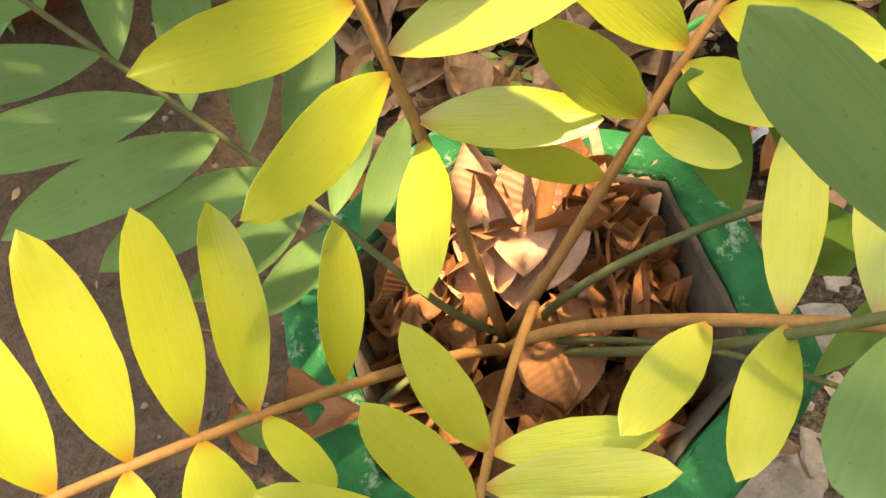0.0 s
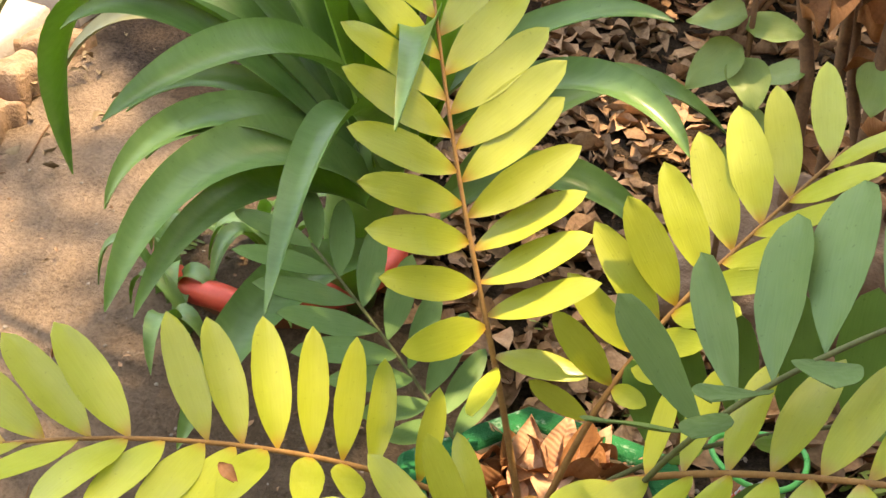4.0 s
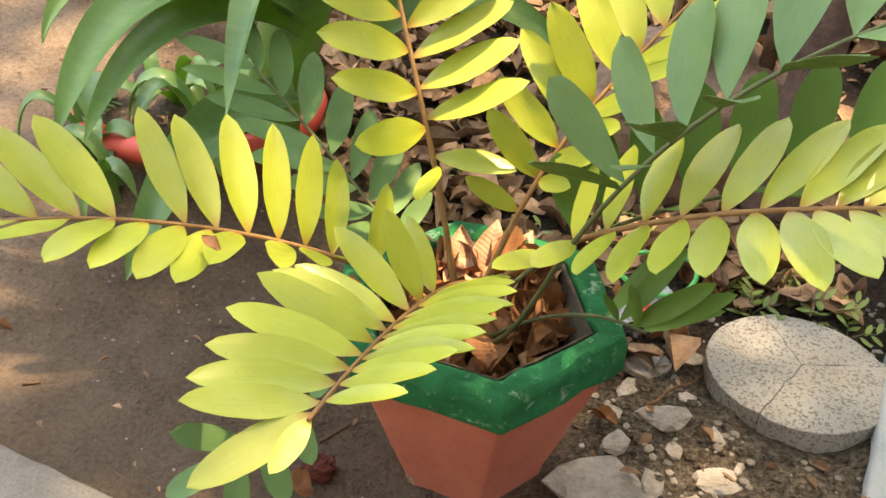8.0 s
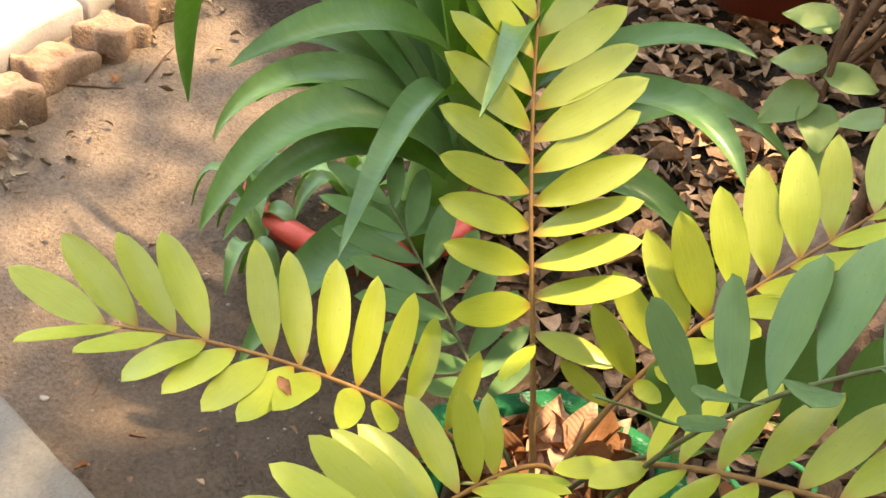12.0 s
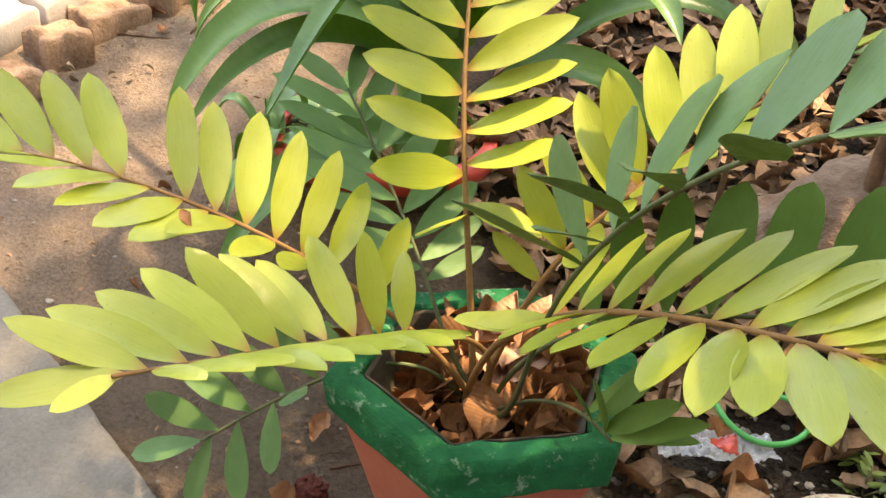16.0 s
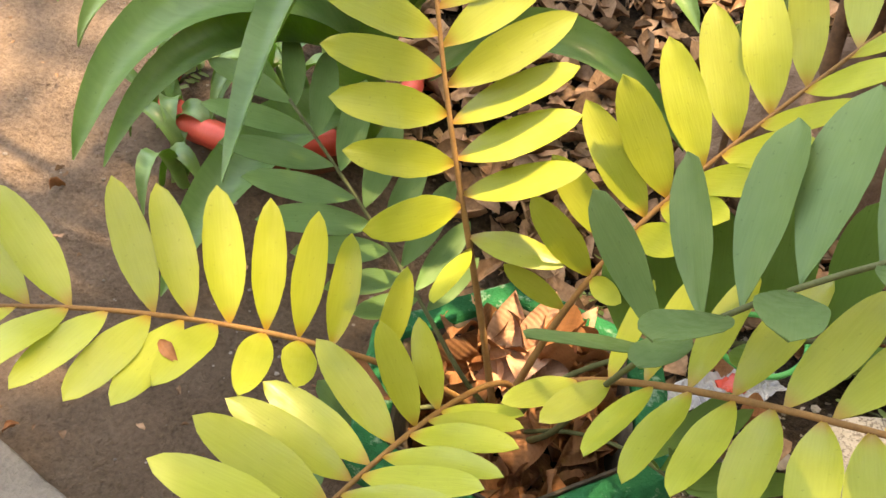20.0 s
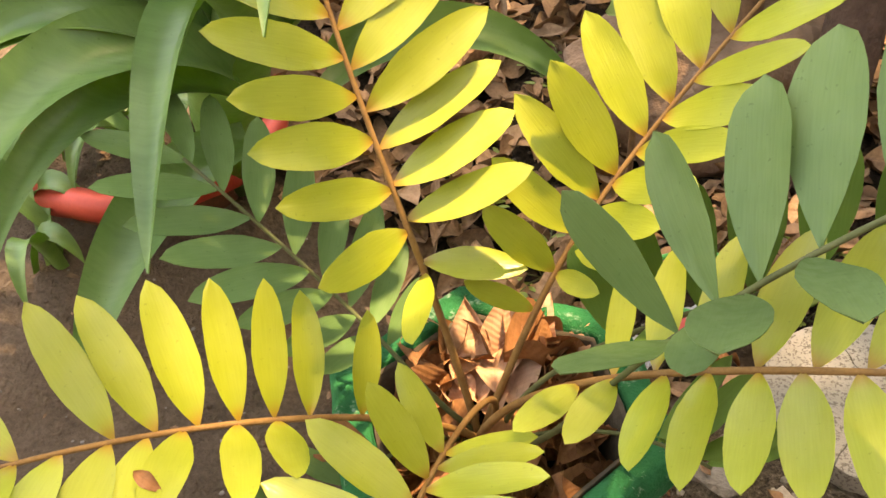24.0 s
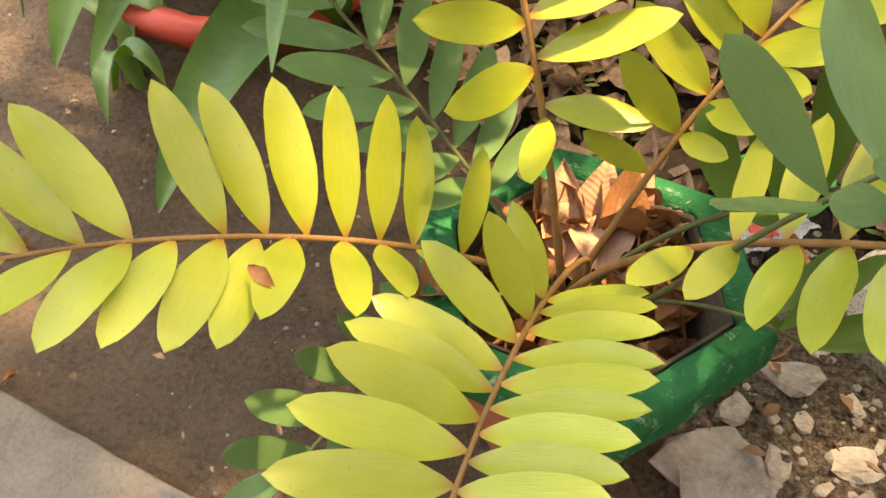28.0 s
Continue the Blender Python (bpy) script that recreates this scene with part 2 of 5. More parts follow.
def mud_material():
    m, nt, b = mat("trodden_earth", 0.95, 0.08)
    at = coords(nt)
    wide, mid, fine = noise_tex(nt, at, 2.2, 4.0), noise_tex(nt, at, 18.0, 6.0, 0.65), noise_tex(nt, at, 150.0, 4.0, 0.7)
    colour = ramp(nt, wide, [(0.35, (0.155, 0.11, 0.076)), (0.65, (0.265, 0.198, 0.142))])
    colour = mix(nt, 0.4, colour, ramp(nt, mid, [(0.32, (0.085, 0.057, 0.038)), (0.68, (0.34, 0.252, 0.18))]))
    colour = mix(nt, 0.3, colour, ramp(nt, fine, [(0.34, (0.04, 0.027, 0.019)), (0.64, (0.35, 0.26, 0.185))]))
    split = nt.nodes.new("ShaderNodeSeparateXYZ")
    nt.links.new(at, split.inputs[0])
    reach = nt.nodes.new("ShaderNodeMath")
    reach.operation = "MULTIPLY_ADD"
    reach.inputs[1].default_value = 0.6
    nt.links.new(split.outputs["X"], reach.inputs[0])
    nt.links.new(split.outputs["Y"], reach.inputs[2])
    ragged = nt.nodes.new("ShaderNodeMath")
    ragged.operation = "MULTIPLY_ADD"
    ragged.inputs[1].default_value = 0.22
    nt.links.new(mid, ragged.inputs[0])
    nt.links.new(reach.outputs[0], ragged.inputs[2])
    gritty = ramp(nt, fine, [(0.32, (0.04, 0.032, 0.025)), (0.5, (0.165, 0.135, 0.102)), (0.68, (0.34, 0.285, 0.225))])
    edge = nt.nodes.new("ShaderNodeMath")
    edge.operation = "MULTIPLY_ADD"
    edge.inputs[1].default_value = 0.15
    nt.links.new(mid, edge.inputs[0])
    nt.links.new(split.outputs["X"], edge.inputs[2])
    colour = mix(nt, ramp(nt, edge.outputs[0], [(0.2, (0, 0, 0)), (0.3, (1, 1, 1))]), colour, gritty)
    # Earth is multiplied darker towards +x, across a noisy border.
    toned = nt.nodes.new("ShaderNodeMath")
    toned.operation = "MULTIPLY_ADD"
    toned.inputs[1].default_value = 0.5
    nt.links.new(wide, toned.inputs[0])
    nt.links.new(split.outputs["X"], toned.inputs[2])
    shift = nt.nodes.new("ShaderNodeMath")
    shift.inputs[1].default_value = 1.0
    nt.links.new(toned.outputs[0], shift.inputs[0])
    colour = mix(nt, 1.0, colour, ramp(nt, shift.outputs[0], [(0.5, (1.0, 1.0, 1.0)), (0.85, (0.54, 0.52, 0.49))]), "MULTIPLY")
    # Dark humus under the litter, painted blacker for the shade in its gaps.
    bed_shade = ramp(nt, fine, [(0.3, (0.014, 0.010, 0.007)), (0.7, (0.07, 0.05, 0.036))])
    colour = mix(nt, ramp(nt, ragged.outputs[0], [(0.66, (0, 0, 0)), (0.78, (1, 1, 1))]), colour, bed_shade)
    nt.links.new(colour, b.inputs["Base Color"])
    both = nt.nodes.new("ShaderNodeMath")
    both.operation = "ADD"
    nt.links.new(mid, both.inputs[0])
    nt.links.new(fine, both.inputs[1])
    bump(nt, b, both.outputs[0], 0.95, 0.012)
    return m


RIM, GRANITE, MUD = rim_material(), granite_material(), mud_material()


# ---- mesh helpers ----
def finish(name, bm, material, smooth=True):
    me = bpy.data.meshes.new(name)
    bmesh.ops.recalc_face_normals(bm, faces=bm.faces)
    bm.to_mesh(me)
    bm.free()
    me.materials.append(material)
    if smooth:
        for p in me.polygons:
            p.use_smooth = True
    return me


def part(name, bm, material, parent, label="", smooth=True):
    ob = new(name, finish(name, bm, material, smooth) if isinstance(bm, bmesh.types.BMesh) else bm)
    ob.parent = parent
    return tagged(ob, label)


def thing(name, bm, material, label, category, group="", kind="", smooth=True):
    ob = new(name, finish(name, bm, material, smooth) if isinstance(bm, bmesh.types.BMesh) else bm)
    return tagged(ob, label, category, group, kind)


def empty(name, at, label, category, group=""):
    ob = new(name)
    ob.location = at
    ob.empty_display_size = 0.05
    return tagged(ob, label, category, group)


def bezier(p, s):
    a, b, c, d = p
    return a * (1 - s) ** 3 + b * (3 * s * (1 - s) ** 2) + c * (3 * s * s * (1 - s)) + d * s ** 3


def slope(p, s):
    return (bezier(p, min(s + 0.01, 1.0)) - bezier(p, max(s - 0.01, 0.0))).normalized()


def tube(bm, points, radii, sides=8):
    """A closed tube along points."""
    rings = []
    for n, (p, r) in enumerate(zip(points, radii)):
        way = (points[min(n + 1, len(points) - 1)] - points[max(n - 1, 0)]).normalized()
        a = way.orthogonal().normalized() if not rings else (last - way * last.dot(way)).normalized()
        last, b = a, way.cross(a)
        rings.append([bm.verts.new(p + (a * math.cos(t) + b * math.sin(t)) * r) for t in (2 * math.pi * k / sides for k in range(sides))])
    for one, two in zip(rings, rings[1:]):
        for k in range(sides):
            bm.faces.new((one[k], one[(k + 1) % sides], two[(k + 1) % sides], two[k]))
    bm.faces.new(rings[0][::-1])
    bm.faces.new(rings[-1])
    return bm


def crisp(bm, top, low):
    """Keeps the margin of a thin blade sharp under smooth shading."""
    for rows in (top, low):
        for a, b in zip(rows, rows[1:]):
            for k in (0, -1):
                e = bm.edges.get((a[k], b[k]))
                if e:
                    e.smooth = False
        for row in (rows[0], rows[-1]):
            for a, b in zip(row, row[1:]):
                e = bm.edges.get((a, b))
                if e:
                    e.smooth = False


def blade(length, width, profile, cup=0.12, curl=0.0, wave=0.0, thick=0.0007, steps=10, seed=0):
    """A solid leaf blade along +x with its face to +z; profile(u) gives the half width from base (0) to tip (1)."""
    bm = bmesh.new()
    across = (-1.0, -0.5, 0.0, 0.5, 1.0)
    top, low = [], []
    for i in range(steps + 1):
        u = i / steps
        half = max(profile(u), 0.012) * width * 0.5
        x = length * u
        bend = -curl * length * u * u
        row_t, row_l = [], []
        for v in across:
            jag = 1.0 + 0.05 * noise.noise((u * 9.0, v * 2.0, seed * 3.7)) * (abs(v) > 0.9)
            z = bend + cup * half * (v * v) + wave * width * noise.noise((u * 3.0, v * 1.2, seed * 5.1))
            row_t.append(bm.verts.new((x, v * half * jag, z)))
            row_l.append(bm.verts.new((x, v * half * jag, z - thick * (1.0 if abs(v) < 0.9 else 0.5))))
        top.append(row_t)
        low.append(row_l)
    for i in range(steps):
        for k in range(4):
            bm.faces.new((top[i][k], top[i + 1][k], top[i + 1][k + 1], top[i][k + 1]))
            bm.faces.new((low[i][k], low[i][k + 1], low[i + 1][k + 1], low[i + 1][k]))
        bm.faces.new((top[i][0], low[i][0], low[i + 1][0], top[i + 1][0]))
        bm.faces.new((top[i][4], top[i + 1][4], low[i + 1][4], low[i][4]))
    for i in (0, steps):
        bm.faces.new([*top[i], *low[i][::-1]])
    crisp(bm, top, low)
    return bm


def leaflet_profile(u):
    """Narrow foot, broad middle, blunt tip."""
    if u < 0.48:
        return math.sin(math.pi / 2 * u / 0.48) ** 0.85
    return (1.0 - ((u - 0.48) / 0.52) ** 2.3) ** 0.66


def round_profile(u):
    """Narrow foot, broadest beyond the middle, rounded tip."""
    if u < 0.6:
        return math.sin(math.pi / 2 * u / 0.6) ** 0.95
    return (1.0 - ((u - 0.6) / 0.4) ** 2.2) ** 0.55


def axes(origin, along, face):
    x = along.normalized()
    z = (face - x * face.dot(x)).normalized()
    y = z.cross(x)
    return Matrix(((x.x, y.x, z.x, origin.x), (x.y, y.y, z.y, origin.y), (x.z, y.z, z.z, origin.z), (0, 0, 0, 1)))


LEAF_MESHES = {}
spread = random.Random(8)


def leaflet_mesh(material, slot, rounded=False):
    """One of a few unit leaflets, 0.1 m long."""
    key = (material.name, slot, rounded)
    if key not in LEAF_MESHES:
        bm = blade(0.1, 0.031 if not rounded else 0.0385, round_profile if rounded else leaflet_profile,
                   cup=0.03 + 0.05 * slot, curl=0.02 + 0.03 * slot, wave=0.05, steps=14, seed=slot)
        LEAF_MESHES[key] = finish("leaflet", bm, material)
    return LEAF_MESHES[key]


def frond(plant, control, left, right, leaf, stalk, end=1.0, foot=0.0039, tip=0.0014, broad=1.0, label="", rounded=False):
    """A feather leaf: a tapering midrib with leaflets on both sides, each (place along, length, splay, lift)."""
    p = [Vector(c) for c in control]
    spine = [end * n / 28 for n in range(29)]
    rib = part("frond", tube(bmesh.new(), [bezier(p, s) for s in spine], [foot + (tip - foot) * (s / end) ** 0.7 for s in spine], 8), stalk, plant, label)
    count = 0
    for side, rows in ((-1, left), (1, right)):
        for s, length, splay, lift, *facing in rows:
            along, here = slope(p, s), bezier(p, s)
            across = along.cross(Vector((0, 0, 1))).normalized()
            above = across.cross(along)
            a, b = radians(splay), radians(lift)
            way = along * math.cos(a) + (across * (side * math.cos(b)) + above * math.sin(b)) * math.sin(a)
            face = way.cross(along) * side
            if face.z < 0 and abs(face.z) > 0.3:
                face = -face
            if facing:
                face = Vector(facing[0])
            ob = new("leaflet", leaflet_mesh(leaf, count % 4, rounded))
            wide = broad * (0.92 + 0.16 * spread.random())
            ob.parent = rib
            ob.matrix_basis = axes(here, way, face) @ Matrix.Diagonal((length / 0.1, wide * (length / 0.1) ** 0.7, length / 0.1, 1))
            count += 1
    return rib


# ---- ground ----
def ground_height(x, y):
    rough = 0.004 + 0.013 * min(1.0, max(0.0, (x - 0.12) * 4.0)) * (1.0 if y < 4 else 0.5)
    away = max(0.0, -0.45 * (x + 0.25) + 0.9 * (y - 0.35) - 0.12)
    rise = 0.30 * min(away, 1.6)
    near = 1.0 if abs(x) < 3 and -1 < y < 4 else 0.3
    bank = 0.02 * min(1.0, max(0.0, (x - 0.19) * 9.0))
    heap = 0.045 * math.exp(-((x + 0.42) ** 2 + (y - 0.72) ** 2) / 0.045)
    return rise + bank + heap + near * rough * (noise.noise((x * 9, y * 9, 0.3)) + 0.6 * noise.noise((x * 31, y * 31, 1.7)) + 0.35 * noise.noise((x * 83, y * 83, 4.0)))


def steps_out(mid, reach, step, far):
    got, d, grow = [mid], step, step
    while d < far:
        got += [mid + d, mid - d]
        grow = step if d < reach else grow * 1.35
        d += grow
    return sorted(got)


def build_ground():
    xs, ys = steps_out(0.0, 1.3, 0.012, 400.0), steps_out(0.6, 1.4, 0.012, 400.0)
    verts = [(x, y, ground_height(x, y)) for y in ys for x in xs]
    w = len(xs)
    faces = [(j * w + i, j * w + i + 1, (j + 1) * w + i + 1, (j + 1) * w + i) for j in range(len(ys) - 1) for i in range(w - 1)]
    me = bpy.data.meshes.new("ground")
    me.from_pydata(verts, [], faces)
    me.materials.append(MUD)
    for f in me.polygons:
        f.use_smooth = True
    tagged(new("ground", me), "bare brown trodden earth with small lumps", "ground", "", "structure")


build_ground()


def slab(outline, z0, z1, bevel=0.004, rough=0.0, seed=0):
    """A flat stone with a given outline and softened, slightly uneven edges."""
    bm = bmesh.new()
    low = [bm.verts.new((x, y, z0)) for x, y in outline]
    bm.faces.new(low)
    up = bmesh.ops.extrude_face_region(bm, geom=list(bm.faces))
    for v in up["geom"]:
        if isinstance(v, bmesh.types.BMVert):
            v.co.z = z1
    bmesh.ops.bevel(bm, geom=[e for e in bm.edges], offset=bevel, segments=2, affect="EDGES", profile=0.6)
    if rough:
        bmesh.ops.triangulate(bm, faces=bm.faces)
        bmesh.ops.subdivide_edges(bm, edges=bm.edges, cuts=2, use_grid_fill=True)
        for v in bm.verts:
            v.co += Vector((noise.noise(v.co * 22 + Vector((seed, 0, 0))), noise.noise(v.co * 22 + Vector((0, seed, 9))), noise.noise(v.co * 22 + Vector((5, 0, seed))))) * rough
    return bm


def quad_slab(corners, cells, top, drop, soft=0.006, rough=0.0, seed=0):
    """A four-cornered slab on a grid, its top at the height top(x, y), its edges rounded over and its sides going down by drop."""
    nx, ny = cells
    p = [Vector((x, y, 0.0)) for x, y in corners]
    ex, ey = soft / (p[1] - p[0]).length, soft / (p[3] - p[0]).length
    us = [0.0, ex * 0.4] + [ex + (1 - 2 * ex) * k / nx for k in range(nx + 1)] + [1 - ex * 0.4, 1.0]
    vs = [0.0, ey * 0.4] + [ey + (1 - 2 * ey) * k / ny for k in range(ny + 1)] + [1 - ey * 0.4, 1.0]
    sink = lambda k, n: {0: 1.0, 1: 0.35, n - 2: 0.35, n - 1: 1.0}.get(k, 0.0)
    bm = bmesh.new()
    grid = []
    for j, v in enumerate(vs):
        row = []
        for i, u in enumerate(us):
            q = p[0] * ((1 - u) * (1 - v)) + p[1] * (u * (1 - v)) + p[2] * (u * v) + p[3] * ((1 - u) * v)
            edge = max(sink(i, len(us)), sink(j, len(vs)))
            q.z = top(q.x, q.y) - soft * edge
            if rough:
                q += Vector((noise.noise((q.x * 30, q.y * 30, seed)), noise.noise((q.x * 30, q.y * 30, seed + 7)), noise.noise((q.x * 24, q.y * 24, seed + 3)))) * rough
            row.append(bm.verts.new(q))
        grid.append(row)
    for a, b in zip(grid, grid[1:]):
        for k in range(len(us) - 1):
            bm.faces.new((a[k], a[k + 1], b[k + 1], b[k]))
    loop = grid[0] + [r[-1] for r in grid[1:]] + grid[-1][-2::-1] + [r[0] for r in grid[-2:0:-1]]
    feet = [bm.verts.new(v.co - Vector((0, 0, drop))) for v in loop]
    for k in range(len(loop)):
        bm.faces.new((loop[k], feet[k], feet[(k + 1) % len(loop)], loop[(k + 1) % len(loop)]))
    bm.faces.new(feet)
    return bm


def line_y(x):
    return 0.223 - 0.352 * (x + 0.584)


thing("pavement", quad_slab([(-2.6, -1.2), (0.3, -1.2), (0.02, line_y(0.02)), (-2.6, line_y(-2.6))], (150, 50), lambda x, y: 0.03, 0.2, 0.008, 0.003, 3), CONCRETE,
      "grey cement pavement slab with a worn straight edge", "pavement", "", "structure")

# ---- unseen plain walls, added to block low light from the sky ----
PLASTER = plain_material("weathered_plaster", (0.16, 0.13, 0.10), (0.26, 0.22, 0.18), 3.0, 0.9, 0.2, 90.0, 0.4, 0.003)


def screen_wall(name, x0, x1, y0, y1, height, label):
    bm = bmesh.new()
    bmesh.ops.create_cube(bm, size=1.0)
    for v in bm.verts:
        v.co = Vector(((x0 + x1) / 2 + v.co.x * (x1 - x0), (y0 + y1) / 2 + v.co.y * (y1 - y0), -0.2 + (v.co.z + 0.5) * (height + 0.2)))
    bmesh.ops.bevel(bm, geom=list(bm.edges), offset=0.01, segments=2, affect="EDGES")
    thing(name, bm, PLASTER, label, "wall", "", "structure", False)


screen_wall("wall_north", -5.0, 3.4, 4.2, 4.4, 2.4, "unseen weathered plaster wall added to block low sky light")
screen_wall("wall_east", 3.2, 3.4, -2.6, 4.2, 2.4, "unseen weathered plaster wall added to block low sky light")
screen_wall("wall_south", -5.0, 3.4, -2.8, -2.6, 3.0, "unseen weathered plaster wall added behind the camera to block low sky light")

# ---- hexagonal cement pot ----
POT = Vector((0.068, 0.250, 0.0))
CORNER = -77.0


def hexagon(r, z, turn=CORNER):
    return [Vector((POT.x + r * math.cos(radians(turn + 60 * k)), POT.y + r * math.sin(radians(turn + 60 * k)), z)) for k in range(6)]


def hex_shell(rings, bevel=0.003, bumpy=0.0):
    """Hexagonal rings joined one to the next, closed into a ring-shaped solid."""
    bm = bmesh.new()
    made = [[bm.verts.new(p) for p in hexagon(r, z)] for r, z in rings]
    for a, b in zip(made, made[1:] + made[:1]):
        for k in range(6):
            bm.faces.new((a[k], a[(k + 1) % 6], b[(k + 1) % 6], b[k]))
    bmesh.ops.bevel(bm, geom=list(bm.edges), offset=bevel, segments=2, affect="EDGES", profile=0.6)
    if bumpy:
        bmesh.ops.subdivide_edges(bm, edges=list(bm.edges), cuts=5, use_grid_fill=True)
        for v in bm.verts:
            v.co += Vector((noise.noise(v.co * 40), noise.noise(v.co * 40 + Vector((7, 0, 0))), noise.noise(v.co * 55 + Vector((0, 7, 0))))) * bumpy
    return bm


pot = empty("flower_pot", POT, "hexagonal cement flower pot, red body and chipped green rim", "flower pot")


def pot_part(name, bm, material, label):
    ob = part(name, bm, material, pot, label)
    ob.matrix_parent_inverse = Matrix.Translation(-POT)
    return ob


# Bare cement, its colour darkened to hold the shade inside the pot.
INNER = plain_material("shaded_bare_cement", (0.04, 0.032, 0.023), (0.095, 0.077, 0.055), 30.0, 0.92, 0.1, 200.0, 0.6, 0.002)
pot_part("pot_body", hex_shell([(0.079, -0.01), (0.084, 0.015), (0.137, 0.17), (0.119, 0.17), (0.069, 0.01)], 0.003, 0.0014), POT_RED, "faded red painted cement body")
pot_part("inner_wall", hex_shell([(0.1145, 0.172), (0.1145, 0.203), (0.110, 0.201), (0.093, 0.112), (0.0955, 0.112)], 0.0015, 0.0016), INNER, "bare grey-brown cement inner wall, darkened for the shade inside the pot")
pot_part("pot_rim", hex_shell([(0.148, 0.168), (0.151, 0.199), (0.146, 0.208), (0.119, 0.206), (0.1155, 0.201), (0.1155, 0.172)], 0.004, 0.0042), RIM, "thick green painted rim with chipped paint")
soil_bm = bmesh.new()
soil_ring = [soil_bm.verts.new(p) for p in hexagon(0.0965, 0.121)]
soil_bm.faces.new(soil_ring)
bmesh.ops.triangulate(soil_bm, faces=soil_bm.faces)
bmesh.ops.subdivide_edges(soil_bm, edges=list(soil_bm.edges), cuts=9, use_grid_fill=True)
for v in soil_bm.verts:
    v.co.z += 0.010 * noise.noise(v.co * 26) + 0.006 * noise.noise(v.co * 90) + 0.035 * min(1.0, max(0.0, (v.co.y - POT.y - 0.02) / 0.07))
pot_part("soil", soil_bm, SOIL, "dark damp potting soil")

# ---- cardboard palm ----
CROWN = Vector((0.058, 0.266, 0.125))
palm = empty("cardboard_palm", (0, 0, 0), "cardboard palm with young yellow-green and old dark green fronds", "potted plant")
stem_bm = tube(bmesh.new(), [CROWN + Vector((0, 0, z)) for z in (-0.02, 0.0, 0.015, 0.026)], [0.016, 0.018, 0.014, 0.007], 12)
for v in stem_bm.verts:
    v.co += Vector((noise.noise(v.co * 90), noise.noise(v.co * 90 + Vector((4, 0, 0))), 0)) * 0.004
part("stem", stem_bm, TWIG, palm, "short scaly brown stem")

SHOWN, RAISED = (0.12, -0.42, 0.9), (0.0, -0.7, 0.7)
frond(palm, [(0.054, 0.263, 0.137), (0.012, 0.269, 0.419), (-0.004, 0.265, 0.401), (-0.073, 0.416, 0.628)],
      [(0.323, 0.083, 87, 26, (-0.25, -0.8, 0.5)), (0.408, 0.091, 81, 8), (0.491, 0.093, 70, 10), (0.586, 0.095, 74, 19), (0.661, 0.102, 76, 24), (0.718, 0.105, 69, 26),
       (0.775, 0.108, 60, 28), (0.83, 0.105, 54, 26), (0.885, 0.1, 48, 24), (0.935, 0.092, 40, 20), (0.985, 0.08, 28, 16)],
      [(0.345, 0.077, 102, 66, SHOWN), (0.43, 0.1, 79, 55, SHOWN), (0.5, 0.099, 75, 38, SHOWN), (0.569, 0.102, 71, 31, SHOWN), (0.635, 0.107, 69, 36), (0.7, 0.11, 60, 17),
       (0.756, 0.117, 60, 18), (0.81, 0.11, 56, 17), (0.865, 0.104, 50, 16), (0.915, 0.095, 44, 14), (0.965, 0.085, 34, 12)],
      YOUNG, STALK_Y, label="young yellow-green frond standing upright")
frond(palm, [(0.06, 0.261, 0.137), (0.033, 0.217, 0.262), (-0.15, 0.118, 0.375), (-0.275, 0.022, 0.393)],
      [(0.455, 0.06, 78, 26), (0.508, 0.079, 71, 19), (0.562, 0.093, 69, 17), (0.625, 0.089, 58, 14), (0.667, 0.093, 61, -2), (0.707, 0.095, 58, 1),
       (0.757, 0.093, 55, 7), (0.802, 0.097, 53, 14), (0.86, 0.094, 48, 18), (0.922, 0.09, 40, 22)],
      [(0.378, 0.078, 79, 70), (0.462, 0.087, 85, 55), (0.512, 0.095, 80, 62), (0.559, 0.096, 76, 61), (0.608, 0.098, 72, 58), (0.656, 0.096, 66, 53),
       (0.702, 0.097, 65, 50), (0.799, 0.095, 55, 45), (0.846, 0.093, 51, 44), (0.9, 0.092, 44, 51), (0.945, 0.082, 26, 47)],
      YOUNG, STALK_Y, end=0.95, broad=0.9, label="young yellow-green frond arching low over the earth")
OUTWARD, UPWARD = (-0.40, 0.14, 0.88), (0.0, -0.24, 0.95)
